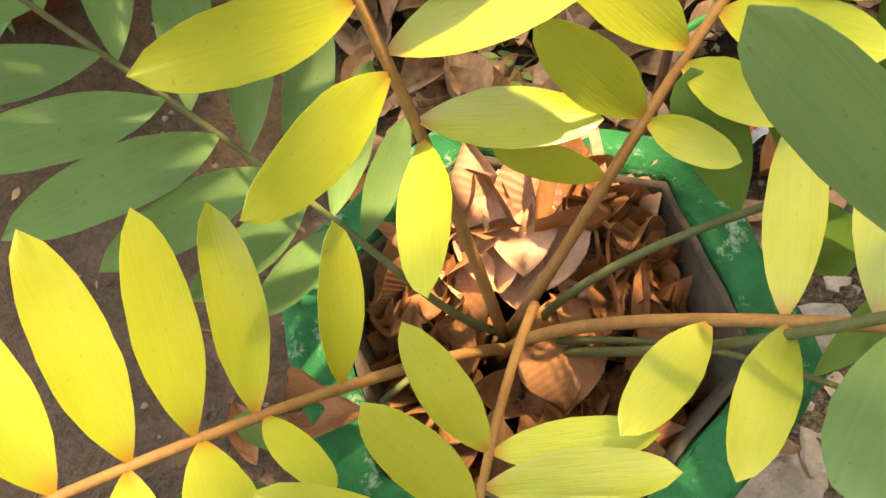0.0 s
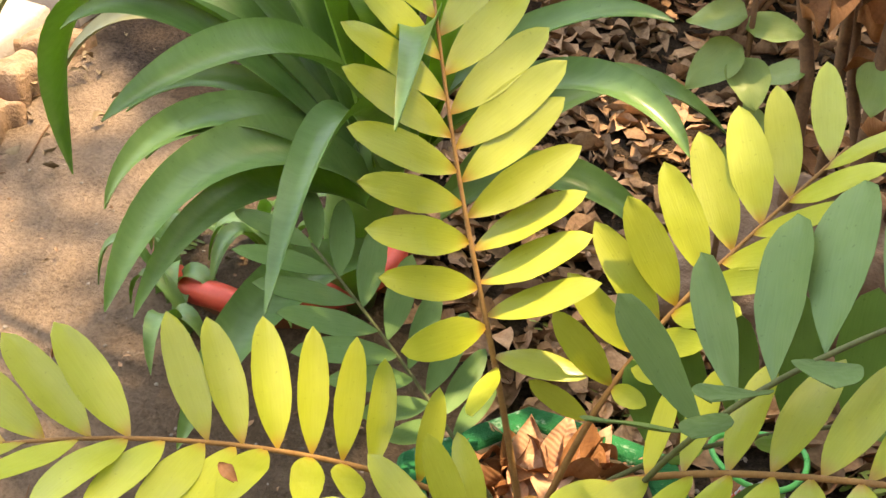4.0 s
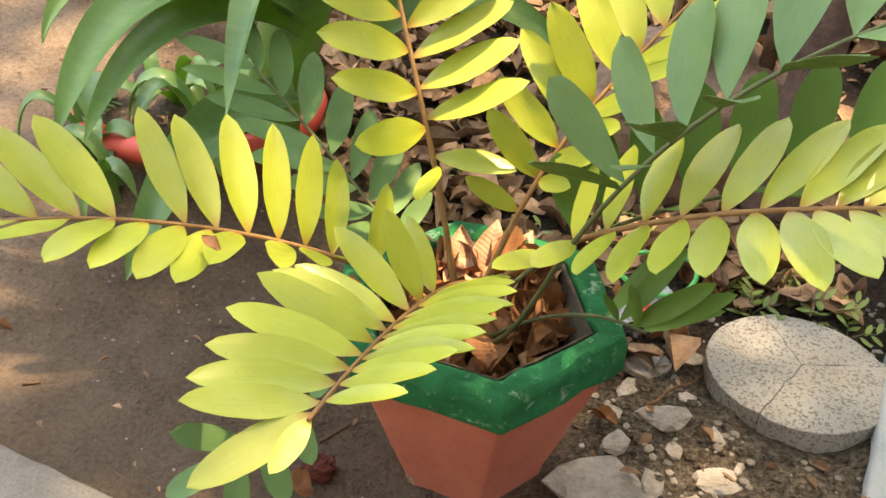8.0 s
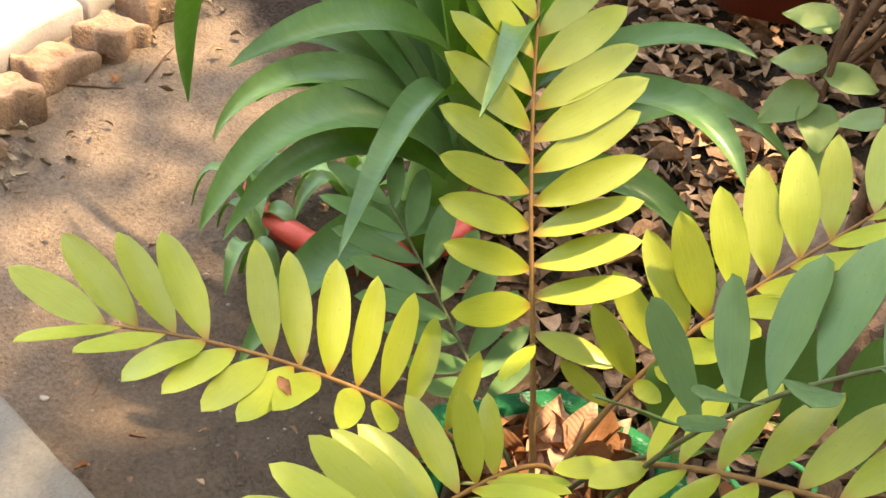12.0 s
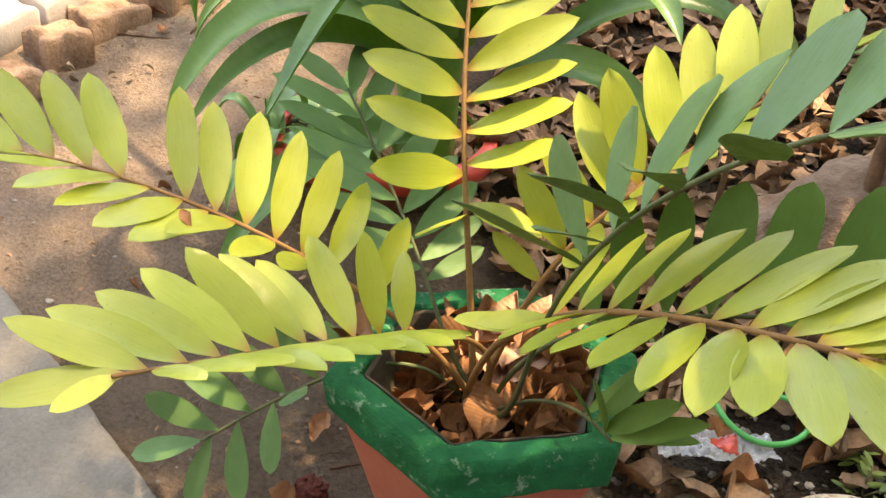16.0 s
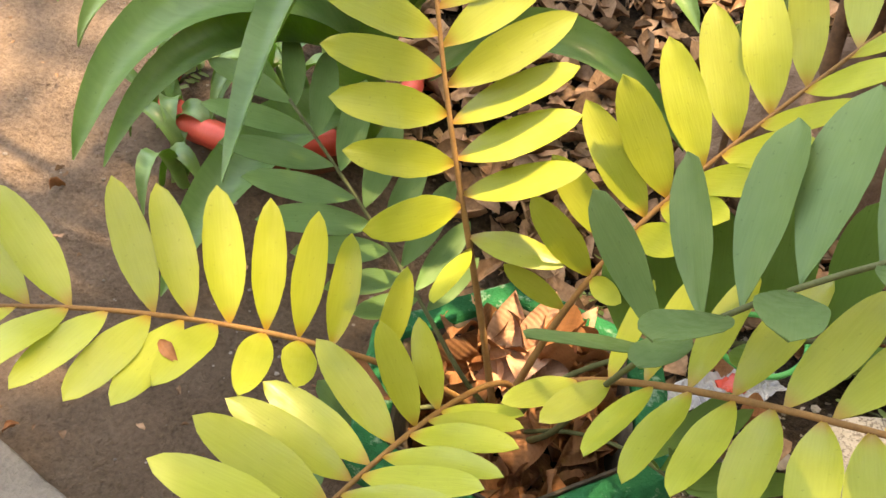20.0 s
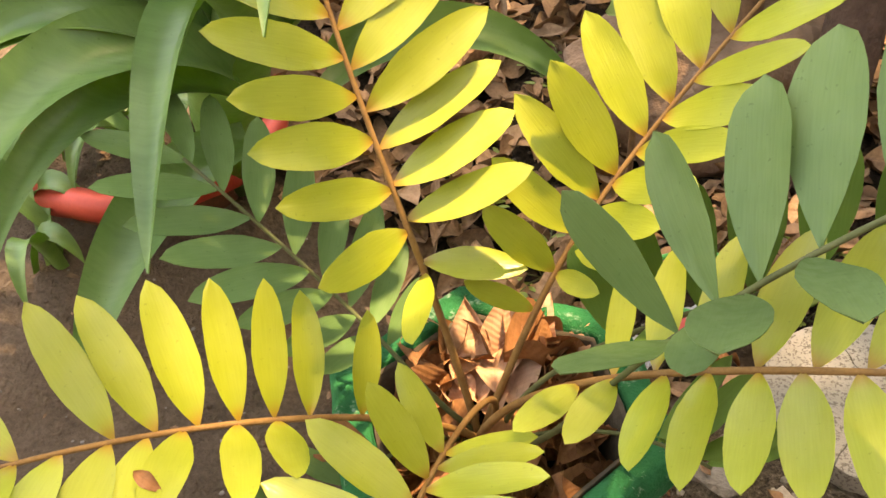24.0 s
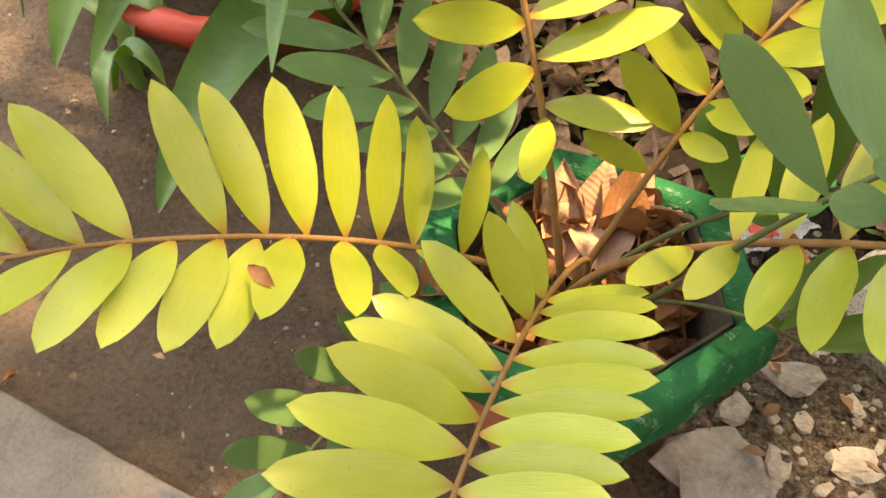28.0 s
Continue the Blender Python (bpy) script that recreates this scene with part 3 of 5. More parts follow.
frond(palm, [(0.056, 0.265, 0.139), (0.103, 0.267, 0.289), (-0.015, 0.173, 0.246), (-0.011, -0.244, 0.428)],
      [(0.53, 0.07, 88, 28, OUTWARD), (0.56, 0.078, 87, 28, OUTWARD), (0.6, 0.085, 87, 27, OUTWARD), (0.65, 0.09, 85, 27, OUTWARD),
       (0.685, 0.092, 84, 26, OUTWARD), (0.715, 0.09, 83, 26, OUTWARD), (0.742, 0.086, 82, 26, OUTWARD), (0.768, 0.082, 81, 25, OUTWARD),
       (0.792, 0.078, 80, 25, OUTWARD), (0.818, 0.068, 79, 25, OUTWARD), (0.845, 0.055, 78, 24, OUTWARD)],
      [(0.531, 0.069, 90, 60, RAISED), (0.582, 0.083, 79, 64, RAISED), (0.625, 0.088, 80, 44, UPWARD), (0.667, 0.088, 80, 25, UPWARD), (0.695, 0.093, 70, 31, UPWARD), (0.728, 0.096, 68, 32, UPWARD),
       (0.759, 0.096, 68, 21, UPWARD), (0.788, 0.093, 62, 15, UPWARD), (0.817, 0.091, 54, 14, UPWARD), (0.847, 0.085, 49, 12, UPWARD), (0.862, 0.079, 48, -29, (0.15, -0.5, 0.85)),
       (0.868, 0.04, 34, -61, (0.15, -0.6, 0.75))],
      YOUNG, STALK_Y, end=0.872, broad=0.93, label="young yellow-green frond leaning out over the pot rim")
frond(palm, [(0.046, 0.256, 0.138), (0.081, 0.204, 0.369), (0.344, 0.048, 0.446), (0.358, 0.101, 0.425)],
      [(0.35, 0.078, 84, 38), (0.405, 0.085, 83, 37), (0.465, 0.088, 81, 35), (0.52, 0.092, 71, 35), (0.58, 0.093, 67, 30), (0.635, 0.098, 59, 27), (0.695, 0.097, 56, 26),
       (0.755, 0.096, 53, 25), (0.81, 0.095, 50, 24), (0.865, 0.092, 46, 24), (0.92, 0.086, 42, 22), (0.97, 0.078, 34, 20)],
      [(0.30, 0.066, 90, 14, (0.06, -0.18, 0.97)), (0.354, 0.07, 82, 8, (0.06, -0.18, 0.97)), (0.417, 0.08, 81, 3), (0.469, 0.084, 83, 0), (0.522, 0.088, 80, -1), (0.568, 0.088, 76, -2), (0.626, 0.09, 73, -3),
       (0.68, 0.092, 69, -3), (0.72, 0.092, 62, -3), (0.78, 0.092, 58, -3), (0.84, 0.09, 53, -3), (0.90, 0.086, 47, -3), (0.96, 0.078, 40, -3)],
      YOUNG, STALK_Y, label="young yellow-green frond reaching out sideways")
frond(palm, [(0.052, 0.268, 0.14), (0.109, 0.242, 0.37), (0.131, 0.312, 0.359), (0.267, 0.357, 0.519)],
      [(0.31, 0.061, 81, 71), (0.405, 0.086, 66, 79), (0.5, 0.085, 76, 62), (0.581, 0.098, 71, 64), (0.638, 0.1, 67, 70), (0.721, 0.097, 64, 59),
       (0.786, 0.099, 60, 53), (0.849, 0.096, 56, 53), (0.905, 0.09, 53, 47), (0.973, 0.082, 50, 38)],
      [(0.4, 0.05, 70, 10), (0.48, 0.06, 76, 20), (0.55, 0.08, 72, 22), (0.62, 0.09, 68, 24), (0.69, 0.1, 64, 24), (0.76, 0.1, 60, 22), (0.83, 0.098, 56, 20),
       (0.9, 0.092, 50, 18), (0.96, 0.08, 38, 16)],
      YOUNG, STALK_Y, label="young yellow-green frond at the back of the pot")
TILTED = (-0.05, 0.5, 0.85)
frond(palm, [(0.061, 0.262, 0.132), (0.163, 0.236, 0.175), (0.075, 0.057, 0.53), (0.455, 0.143, 0.582)],
      [(0.58, 0.105, 91, 78), (0.629, 0.105, 83, 54), (0.669, 0.111, 66, 39), (0.719, 0.122, 66, 30), (0.772, 0.114, 56, 31), (0.83, 0.116, 56, 27),
       (0.89, 0.11, 50, 25), (0.95, 0.1, 42, 22)],
      [(0.57, 0.112, 70, 25, TILTED), (0.612, 0.075, 66, 10, TILTED), (0.653, 0.107, 66, 24, TILTED), (0.71, 0.09, 64, 20, TILTED),
       (0.77, 0.1, 60, 14, TILTED), (0.83, 0.105, 56, 12), (0.89, 0.1, 50, 14), (0.95, 0.09, 40, 16)],
      OLD, STALK_G, broad=0.92, rounded=True, foot=0.0034, label="old dull green frond with broad leathery leaflets")
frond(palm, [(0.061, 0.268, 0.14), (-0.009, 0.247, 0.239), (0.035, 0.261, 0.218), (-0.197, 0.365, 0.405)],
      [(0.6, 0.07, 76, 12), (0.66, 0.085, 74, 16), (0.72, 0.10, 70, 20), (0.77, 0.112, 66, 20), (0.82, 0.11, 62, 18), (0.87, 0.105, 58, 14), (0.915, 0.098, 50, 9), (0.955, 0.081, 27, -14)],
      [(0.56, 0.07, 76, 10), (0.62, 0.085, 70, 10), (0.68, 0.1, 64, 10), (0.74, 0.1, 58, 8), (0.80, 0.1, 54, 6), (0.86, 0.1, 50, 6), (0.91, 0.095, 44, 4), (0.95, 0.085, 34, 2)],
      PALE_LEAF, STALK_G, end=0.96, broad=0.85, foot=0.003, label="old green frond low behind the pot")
frond(palm, [(0.065, 0.27, 0.135), (0.10, 0.26, 0.28), (0.22, 0.235, 0.345), (0.48, 0.235, 0.41)],
      [(0.42, 0.085, 76, 78), (0.49, 0.095, 74, 78), (0.56, 0.1, 72, 78), (0.63, 0.105, 70, 77), (0.70, 0.105, 67, 76), (0.77, 0.105, 64, 74), (0.84, 0.1, 60, 70), (0.91, 0.092, 54, 64), (0.97, 0.08, 42, 56)],
      [(0.48, 0.07, 76, 30), (0.60, 0.08, 72, 30), (0.72, 0.085, 68, 28), (0.84, 0.085, 60, 26), (0.94, 0.075, 48, 24)],
      DEEP, STALK_G, broad=0.88, rounded=True, foot=0.003, label="old dark green frond at the back")
frond(palm, [(0.063, 0.268, 0.13), (0.11, 0.24, 0.195), (0.16, 0.205, 0.25), (0.215, 0.16, 0.252)],
      [(0.80, 0.085, 60, 52), (0.87, 0.09, 58, 66), (0.93, 0.09, 43, 81), (0.98, 0.085, 45, 62), (0.92, 0.08, 34, 30)],
      [(0.86, 0.05, 80, 60), (0.95, 0.06, 84, 74)],
      DEEP, STALK_G, broad=0.62, foot=0.0024, label="short dark green frond hanging over the rim")
FRONT = (-0.1, -0.6, 0.8)
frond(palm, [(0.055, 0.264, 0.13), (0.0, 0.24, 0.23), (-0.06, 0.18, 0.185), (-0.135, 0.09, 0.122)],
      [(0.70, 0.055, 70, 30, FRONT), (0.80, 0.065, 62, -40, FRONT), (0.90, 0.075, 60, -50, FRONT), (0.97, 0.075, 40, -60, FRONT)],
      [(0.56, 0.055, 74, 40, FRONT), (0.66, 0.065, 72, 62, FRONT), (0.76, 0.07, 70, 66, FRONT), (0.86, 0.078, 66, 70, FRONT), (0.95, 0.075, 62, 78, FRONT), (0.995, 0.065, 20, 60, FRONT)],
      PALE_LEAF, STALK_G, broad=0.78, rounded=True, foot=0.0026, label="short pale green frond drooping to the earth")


speck = blade(0.02, 0.009, lambda u: math.sin(math.pi * u ** 0.9) ** 0.8, cup=0.8, curl=0.2, wave=0.5, steps=8, seed=3)
crumb = thing("dry_scrap", speck, DRY_LOCAL, "brown scrap of dry leaf lying on a frond", "dry leaf")
crumb.matrix_basis = axes(Vector((-0.13, 0.079, 0.364)), Vector((0.8, -0.5, -0.1)), Vector((0.1, -0.3, 1)))


# ---- strap-leaved lily and its red pot ----
def strap_profile(u):
    return min(1.0, 0.55 + 1.2 * u) * (1.0 - u ** 2.6) ** 0.75


def strap_leaf(parent, control, width, material, turn=0.0, fold=0.35, steps=22):
    """A long channelled leaf along a curve."""
    p = [Vector(c) for c in control]
    bm = bmesh.new()
    across = (-1.0, -0.5, 0.0, 0.5, 1.0)
    top, low = [], []
    for i in range(steps + 1):
        u = i / steps
        here, along = bezier(p, u), slope(p, u)
        side = along.cross(Vector((0, 0, 1)))
        if side.length < 0.05:
            side = along.orthogonal()
        side = (Matrix.Rotation(radians(turn), 3, along) @ side.normalized())
        face = side.cross(along).normalized()
        half = max(strap_profile(u), 0.02) * width * 0.5
        top.append([bm.verts.new(here + side * (v * half) + face * (fold * half * v * v)) for v in across])
        low.append([bm.verts.new(here + side * (v * half) + face * (fold * half * v * v - 0.0013 * (1.2 - abs(v)))) for v in across])
    for i in range(steps):
        for k in range(4):
            bm.faces.new((top[i][k], top[i + 1][k], top[i + 1][k + 1], top[i][k + 1]))
            bm.faces.new((low[i][k], low[i][k + 1], low[i + 1][k + 1], low[i + 1][k]))
        bm.faces.new((top[i][0], low[i][0], low[i + 1][0], top[i + 1][0]))
        bm.faces.new((top[i][4], top[i + 1][4], low[i + 1][4], low[i][4]))
    for i in (0, steps):
        bm.faces.new([*top[i], *low[i][::-1]])
    crisp(bm, top, low)
    return part("leaf", bm, material, parent)


TUB = Vector((-0.40, 0.79, 0.06))


def round_pot(rings, sides=40, lumps=0.0):
    bm = bmesh.new()
    made = []
    for n, (r, z) in enumerate(rings):
        row = []
        for k in range(sides):
            a = 2 * math.pi * k / sides
            rough = 1.0 + lumps * noise.noise((math.cos(a) * 2.2, math.sin(a) * 2.2, z * 3.0 + 1.0))
            row.append(bm.verts.new((r * rough * math.cos(a), r * rough * math.sin(a), z + lumps * 0.12 * noise.noise((math.cos(a) * 3.0, math.sin(a) * 3.0, 4.0)))))
        made.append(row)
    for a, b in zip(made, made[1:] + made[:1]):
        for k in range(sides):
            bm.faces.new((a[k], a[(k + 1) % sides], b[(k + 1) % sides], b[k]))
    return bm


tub = empty("lily_pot", TUB, "round red painted flower pot sunk in the earth, its rim worn", "flower pot")
part("pot_wall", round_pot([(0.14, -0.08), (0.172, 0.045), (0.178, 0.058), (0.160, 0.058), (0.150, 0.02), (0.13, -0.06)], 56, 0.05), EARTHY, tub, "dirty red-brown pot wall, darkened for the shade below the lip")
part("rim", round_pot([(0.174, 0.055), (0.190, 0.060), (0.195, 0.078), (0.188, 0.092), (0.166, 0.090), (0.162, 0.060)], 56, 0.06), PLASTIC, tub, "worn bright red lip")
tub_soil = bmesh.new()
bmesh.ops.create_circle(tub_soil, cap_ends=True, radius=0.166, segments=40)
bmesh.ops.poke(tub_soil, faces=tub_soil.faces)
bmesh.ops.subdivide_edges(tub_soil, edges=list(tub_soil.edges), cuts=6, use_grid_fill=True)
for v in tub_soil.verts:
    v.co.z = 0.055 + 0.008 * noise.noise(v.co * 30) + 0.006 * noise.noise(v.co * 90)
part("soil", tub_soil, SOIL, tub, "dark damp soil")

LILY = Vector((-0.27, 0.72, 0.12))
lily = empty("strap_leaved_lily", LILY, "large lily with long arching glossy green strap leaves", "garden plant")
lily_leaves = [
    ([(-0.15, 0.45, 0.40), (-0.20, 0.41, 0.485), (-0.315, 0.35, 0.47), (-0.34, 0.268, 0.335)], 0.066, -30),
    ([(-0.15, 0.45, 0.38), (-0.20, 0.41, 0.445), (-0.285, 0.345, 0.435), (-0.32, 0.28, 0.325)], 0.046, -30),
    ([(-0.17, 0.47, 0.41), (-0.24, 0.44, 0.50), (-0.35, 0.39, 0.49), (-0.395, 0.37, 0.385)], 0.052, -35),
    ([(-0.135, 0.47, 0.44), (-0.14, 0.36, 0.60), (-0.19, 0.26, 0.605), (-0.242, 0.178, 0.557)], 0.05, -30),
    ([(-0.11, 0.43, 0.43), (-0.11, 0.36, 0.55), (-0.145, 0.34, 0.54), (-0.146, 0.198, 0.405)], 0.06, 18),
    ([(-0.20, 0.50, 0.44), (-0.30, 0.46, 0.64), (-0.50, 0.44, 0.65), (-0.54, 0.52, 0.345)], 0.075, -10),
    ([(-0.17, 0.48, 0.42), (-0.24, 0.46, 0.53), (-0.36, 0.44, 0.61), (-0.45, 0.43, 0.545)], 0.048, -35),
    ([(-0.104, 0.46, 0.438), (-0.082, 0.42, 0.588), (-0.041, 0.34, 0.64), (-0.048, 0.225, 0.551)], 0.046, 25),
    ([(-0.107, 0.48, 0.416), (-0.008, 0.44, 0.545), (0.108, 0.40, 0.57), (0.153, 0.355, 0.50)], 0.046, 30),
    ([(-0.124, 0.50, 0.435), (-0.048, 0.50, 0.533), (0.046, 0.48, 0.60), (0.13, 0.48, 0.575)], 0.044, 30),
    ([(-0.14, 0.47, 0.42), (-0.145, 0.47, 0.55), (-0.15, 0.49, 0.65), (-0.165, 0.53, 0.80)], 0.046, 10),
    ([(-0.115, 0.47, 0.42), (-0.11, 0.47, 0.55), (-0.10, 0.50, 0.65), (-0.09, 0.54, 0.80)], 0.046, -15),
    ([(-0.13, 0.46, 0.42), (-0.13, 0.45, 0.56), (-0.125, 0.46, 0.68), (-0.125, 0.50, 0.82)], 0.05, 0),
    ([(-0.15, 0.47, 0.42), (-0.17, 0.46, 0.56), (-0.20, 0.46, 0.68), (-0.26, 0.46, 0.78)], 0.046, -20),
    ([(-0.16, 0.48, 0.42), (-0.20, 0.47, 0.57), (-0.25, 0.46, 0.68), (-0.36, 0.45, 0.70)], 0.046, -25),
    ([(-0.10, 0.48, 0.42), (-0.07, 0.49, 0.55), (-0.05, 0.53, 0.65), (-0.02, 0.60, 0.76)], 0.046, 20),
    ([(-0.16, 0.50, 0.42), (-0.20, 0.52, 0.58), (-0.26, 0.56, 0.70), (-0.38, 0.58, 0.74)], 0.046, -25),
    ([(-0.17, 0.50, 0.42), (-0.23, 0.52, 0.56), (-0.33, 0.54, 0.66), (-0.50, 0.54, 0.62)], 0.046, -35),
    ([(-0.15, 0.52, 0.42), (-0.17, 0.58, 0.58), (-0.22, 0.66, 0.70), (-0.30, 0.76, 0.72)], 0.046, -20),
    ([(-0.12, 0.52, 0.42), (-0.10, 0.58, 0.56), (-0.06, 0.66, 0.66), (0.0, 0.76, 0.66)], 0.046, 20),
    ([(-0.17, 0.46, 0.40), (-0.22, 0.42, 0.49), (-0.28, 0.40, 0.50), (-0.36, 0.40, 0.43)], 0.04, -30),
    ([(-0.18, 0.48, 0.40), (-0.24, 0.47, 0.50), (-0.32, 0.47, 0.52), (-0.42, 0.47, 0.45)], 0.04, -30),
    ([(-0.18, 0.54, 0.27), (-0.24, 0.47, 0.29), (-0.29, 0.40, 0.25), (-0.33, 0.325, 0.13)], 0.075, -20),
    ([(-0.08, 0.48, 0.36), (0.0, 0.46, 0.44), (0.07, 0.46, 0.46), (0.16, 0.46, 0.34)], 0.05, 30),
    ([(-0.08, 0.52, 0.36), (0.02, 0.56, 0.5), (0.10, 0.60, 0.52), (0.2, 0.64, 0.42)], 0.048, 30),
]
for n, (control, width, turn) in enumerate(lily_leaves):
    strap_leaf(lily, control, width * (1.2 if 10 <= n <= 15 else 1.0), STRAP_LIGHT if n in (10, 12, 13, 15) else STRAP, turn, 0.55).matrix_parent_inverse = Matrix.Translation(-LILY)
for control in ([(-0.20, 0.56, 0.44), (-0.36, 0.58, 0.66), (-0.60, 0.60, 0.66), (-0.70, 0.60, 0.44)], [(-0.20, 0.57, 0.44), (-0.34, 0.62, 0.64), (-0.54, 0.66, 0.70), (-0.76, 0.68, 0.62)],
                [(-0.20, 0.55, 0.42), (-0.34, 0.54, 0.58), (-0.50, 0.54, 0.58), (-0.58, 0.55, 0.40)]):
    strap_leaf(lily, control, 0.034, STRAP_PALE, -35, 0.5).matrix_parent_inverse = Matrix.Translation(-LILY)
neck = tube(bmesh.new(), [Vector(p) for p in ((-0.27, 0.72, 0.10), (-0.24, 0.65, 0.24), (-0.18, 0.53, 0.36), (-0.13, 0.47, 0.45))], [0.034, 0.038, 0.04, 0.024], 12)
part("stem", neck, STRAP, lily, "pale green leaf-base neck").matrix_parent_inverse = Matrix.Translation(-LILY)

# ---- small leafy offshoots round the lily pot ----
r9 = random.Random(4)
for x, y, z, count, reach in ((-0.47, 0.58, 0.09, 4, 0.11), (-0.37, 0.72, 0.115, 6, 0.16), (-0.51, 0.655, 0.115, 5, 0.12), (-0.45, 0.78, 0.115, 6, 0.17)):
    shoots = empty("lily_seedling", (x, y, z), "small green strap-leaved lily seedling beside the big one", "seedling", "lily seedlings")
    for k in range(count):
        a = radians(360 * k / count + r9.uniform(-20, 20))
        out, up = reach * r9.uniform(0.6, 1.0), reach * r9.uniform(0.5, 1.1)
        way = Vector((math.cos(a), math.sin(a), 0.0))
        foot = Vector((r9.uniform(-0.02, 0.02), r9.uniform(-0.02, 0.02), -0.01))
        strap_leaf(shoots, [foot, foot + way * out * 0.3 + Vector((0, 0, up)), foot + way * out * 0.8 + Vector((0, 0, up)), foot + way * out + Vector((0, 0, up * 0.25))], r9.uniform(0.024, 0.038), STRAP, r9.uniform(-20, 20), 0.4, 10)

# ---- a narrow-leaved plant standing on the pavement ----
CLUMP = Vector((-0.52, -0.40, 0.03))
clump = empty("narrow_leaved_plant", CLUMP, "plant with long narrow bright green leaves on the pavement", "garden plant")
for control in ([(-0.52, -0.40, 0.02), (-0.47, -0.38, 0.55), (-0.26, -0.33, 0.64), (-0.115, -0.294, 0.596)], [(-0.52, -0.40, 0.02), (-0.48, -0.42, 0.6), (-0.26, -0.40, 0.69), (-0.096, -0.342, 0.628)],
                [(-0.52, -0.40, 0.02), (-0.48, -0.36, 0.6), (-0.26, -0.30, 0.70), (-0.134, -0.278, 0.634)], [(-0.52, -0.40, 0.02), (-0.55, -0.36, 0.5), (-0.62, -0.28, 0.62), (-0.72, -0.20, 0.52)],
                [(-0.52, -0.40, 0.02), (-0.56, -0.44, 0.5), (-0.66, -0.50, 0.6), (-0.78, -0.56, 0.5)], [(-0.52, -0.40, 0.02), (-0.50, -0.46, 0.5), (-0.46, -0.56, 0.62), (-0.42, -0.66, 0.5)]):
    strap_leaf(clump, control, 0.016, GRASSY, 0, 0.6).matrix_parent_inverse = Matrix.Translation(-CLUMP)

# ---- round stepping stone and slabs beside the pot ----
round_stone = empty("stepping_stone", (0.440, 0.392, 0.0), "cracked round speckled cement stepping stone", "stepping stone")
R_STONE = 0.105
cracks = [12.0, 104.0, 232.0]


def crack_line(angle, toward):
    """Points of a jagged crack from the middle out, set back a hair to one side."""
    got = []
    for k in range(9):
        r = R_STONE * k / 8
        sway = 0.005 * noise.noise((angle, r * 60, 1.0)) * min(1.0, k / 2) * (k < 8)
        a = radians(angle)
        off = sway + 0.0003 * toward
        got.append((0.006 + r * math.cos(a) - off * math.sin(a), 0.01 * (1 - k / 8) + r * math.sin(a) + off * math.cos(a)))
    return got


for n, a0 in enumerate(cracks):
    a1 = cracks[(n + 1) % 3] + (360 if n == 2 else 0)
    first, second = crack_line(a0, 1), crack_line(a1, -1)
    arc = [radians(a0 + (a1 - a0) * k / 14) for k in range(1, 14)]
    rim = [(R_STONE * math.cos(a) * (1 + 0.012 * noise.noise((a * 5, 0, 0))), R_STONE * math.sin(a) * (1 + 0.012 * noise.noise((a * 5, 3, 0)))) for a in arc]
    piece = slab(first + rim + second[:0:-1], -0.01, 0.043, 0.0012)
    part("stone_piece", piece, GRANITE, round_stone, smooth=False)

thing("cement_slab", quad_slab([(0.385, 0.0), (1.4, -0.05), (1.4, 0.66), (0.635, 0.64)], (60, 40), lambda x, y: 0.048, 0.12, 0.006, 0.003, 8), PALE_CEMENT, "pale grey cement slab beside the round stone", "slab")


# ---- paving along the far edge of the earth ----
for n in range(7):
    y = 0.43 + 0.122 * n
    x = -1.035 + 0.012 * ((n * 5) % 3) + 0.05 * max(0.0, y - 0.85)
    lie = ground_height(x + 0.05, y) + 0.040 + 0.009 * ((n * 7) % 3)
    c, sn = math.cos(radians(9 * ((n * 3) % 3 - 1) - 4)), math.sin(radians(9 * ((n * 3) % 3 - 1) - 4))
    corners = [(x + c * sx * 0.05 - sn * sy * (0.058 - 0.006 * (n % 3)), y + sn * sx * 0.05 + c * sy * (0.058 - 0.006 * (n % 3))) for sx, sy in ((-1, -1), (1, -1), (1, 1), (-1, 1))]
    thing("edge_brick", quad_slab(corners, (12, 12), lambda x, y: lie, 0.14, 0.010, 0.016, n), BRICK, "worn broken brown brick edging the paved path", "brick", "bricks along the paved path")
path = thing("paved_path", quad_slab([(-3.6, -0.2), (-1.535, -0.2), (-1.535, 3.4), (-3.6, 3.4)], (34, 60), lambda x, y: ground_height(x, y) + 0.05, 0.15, 0.01, 0.004, 4), PALE, "pale cement path lying in full sun", "path", "", "structure")
edges = [-0.2, 0.17, 0.45, 0.70, 0.93, 1.24, 1.55, 1.95, 2.4, 2.9, 3.4]
for n, (y0, y1) in enumerate(zip(edges, edges[1:])):
    front, sway = -1.096 + 0.09 * min(1.0, max(0.0, (y0 - 0.8) * 3.0)) - 0.012 * ((n * 5) % 3), 0.02 * ((n * 7) % 3 - 1)
    rise = 0.048 + 0.005 * ((n * 3) % 4)
    corners = [(-1.52, y0 + 0.008 - sway), (front, y0 + 0.008), (front + 0.015, y1 - 0.008), (-1.52, y1 - 0.008 - sway)]
    part("flagstone", quad_slab(corners, (16, 12), lambda x, y: ground_height(x, y) + rise, 0.12, 0.01, 0.007, n + 30), PALE, path)


# ---- dry leaves ----
def dry_profile(u):
    return math.sin(math.pi * u ** 0.9) ** 0.9


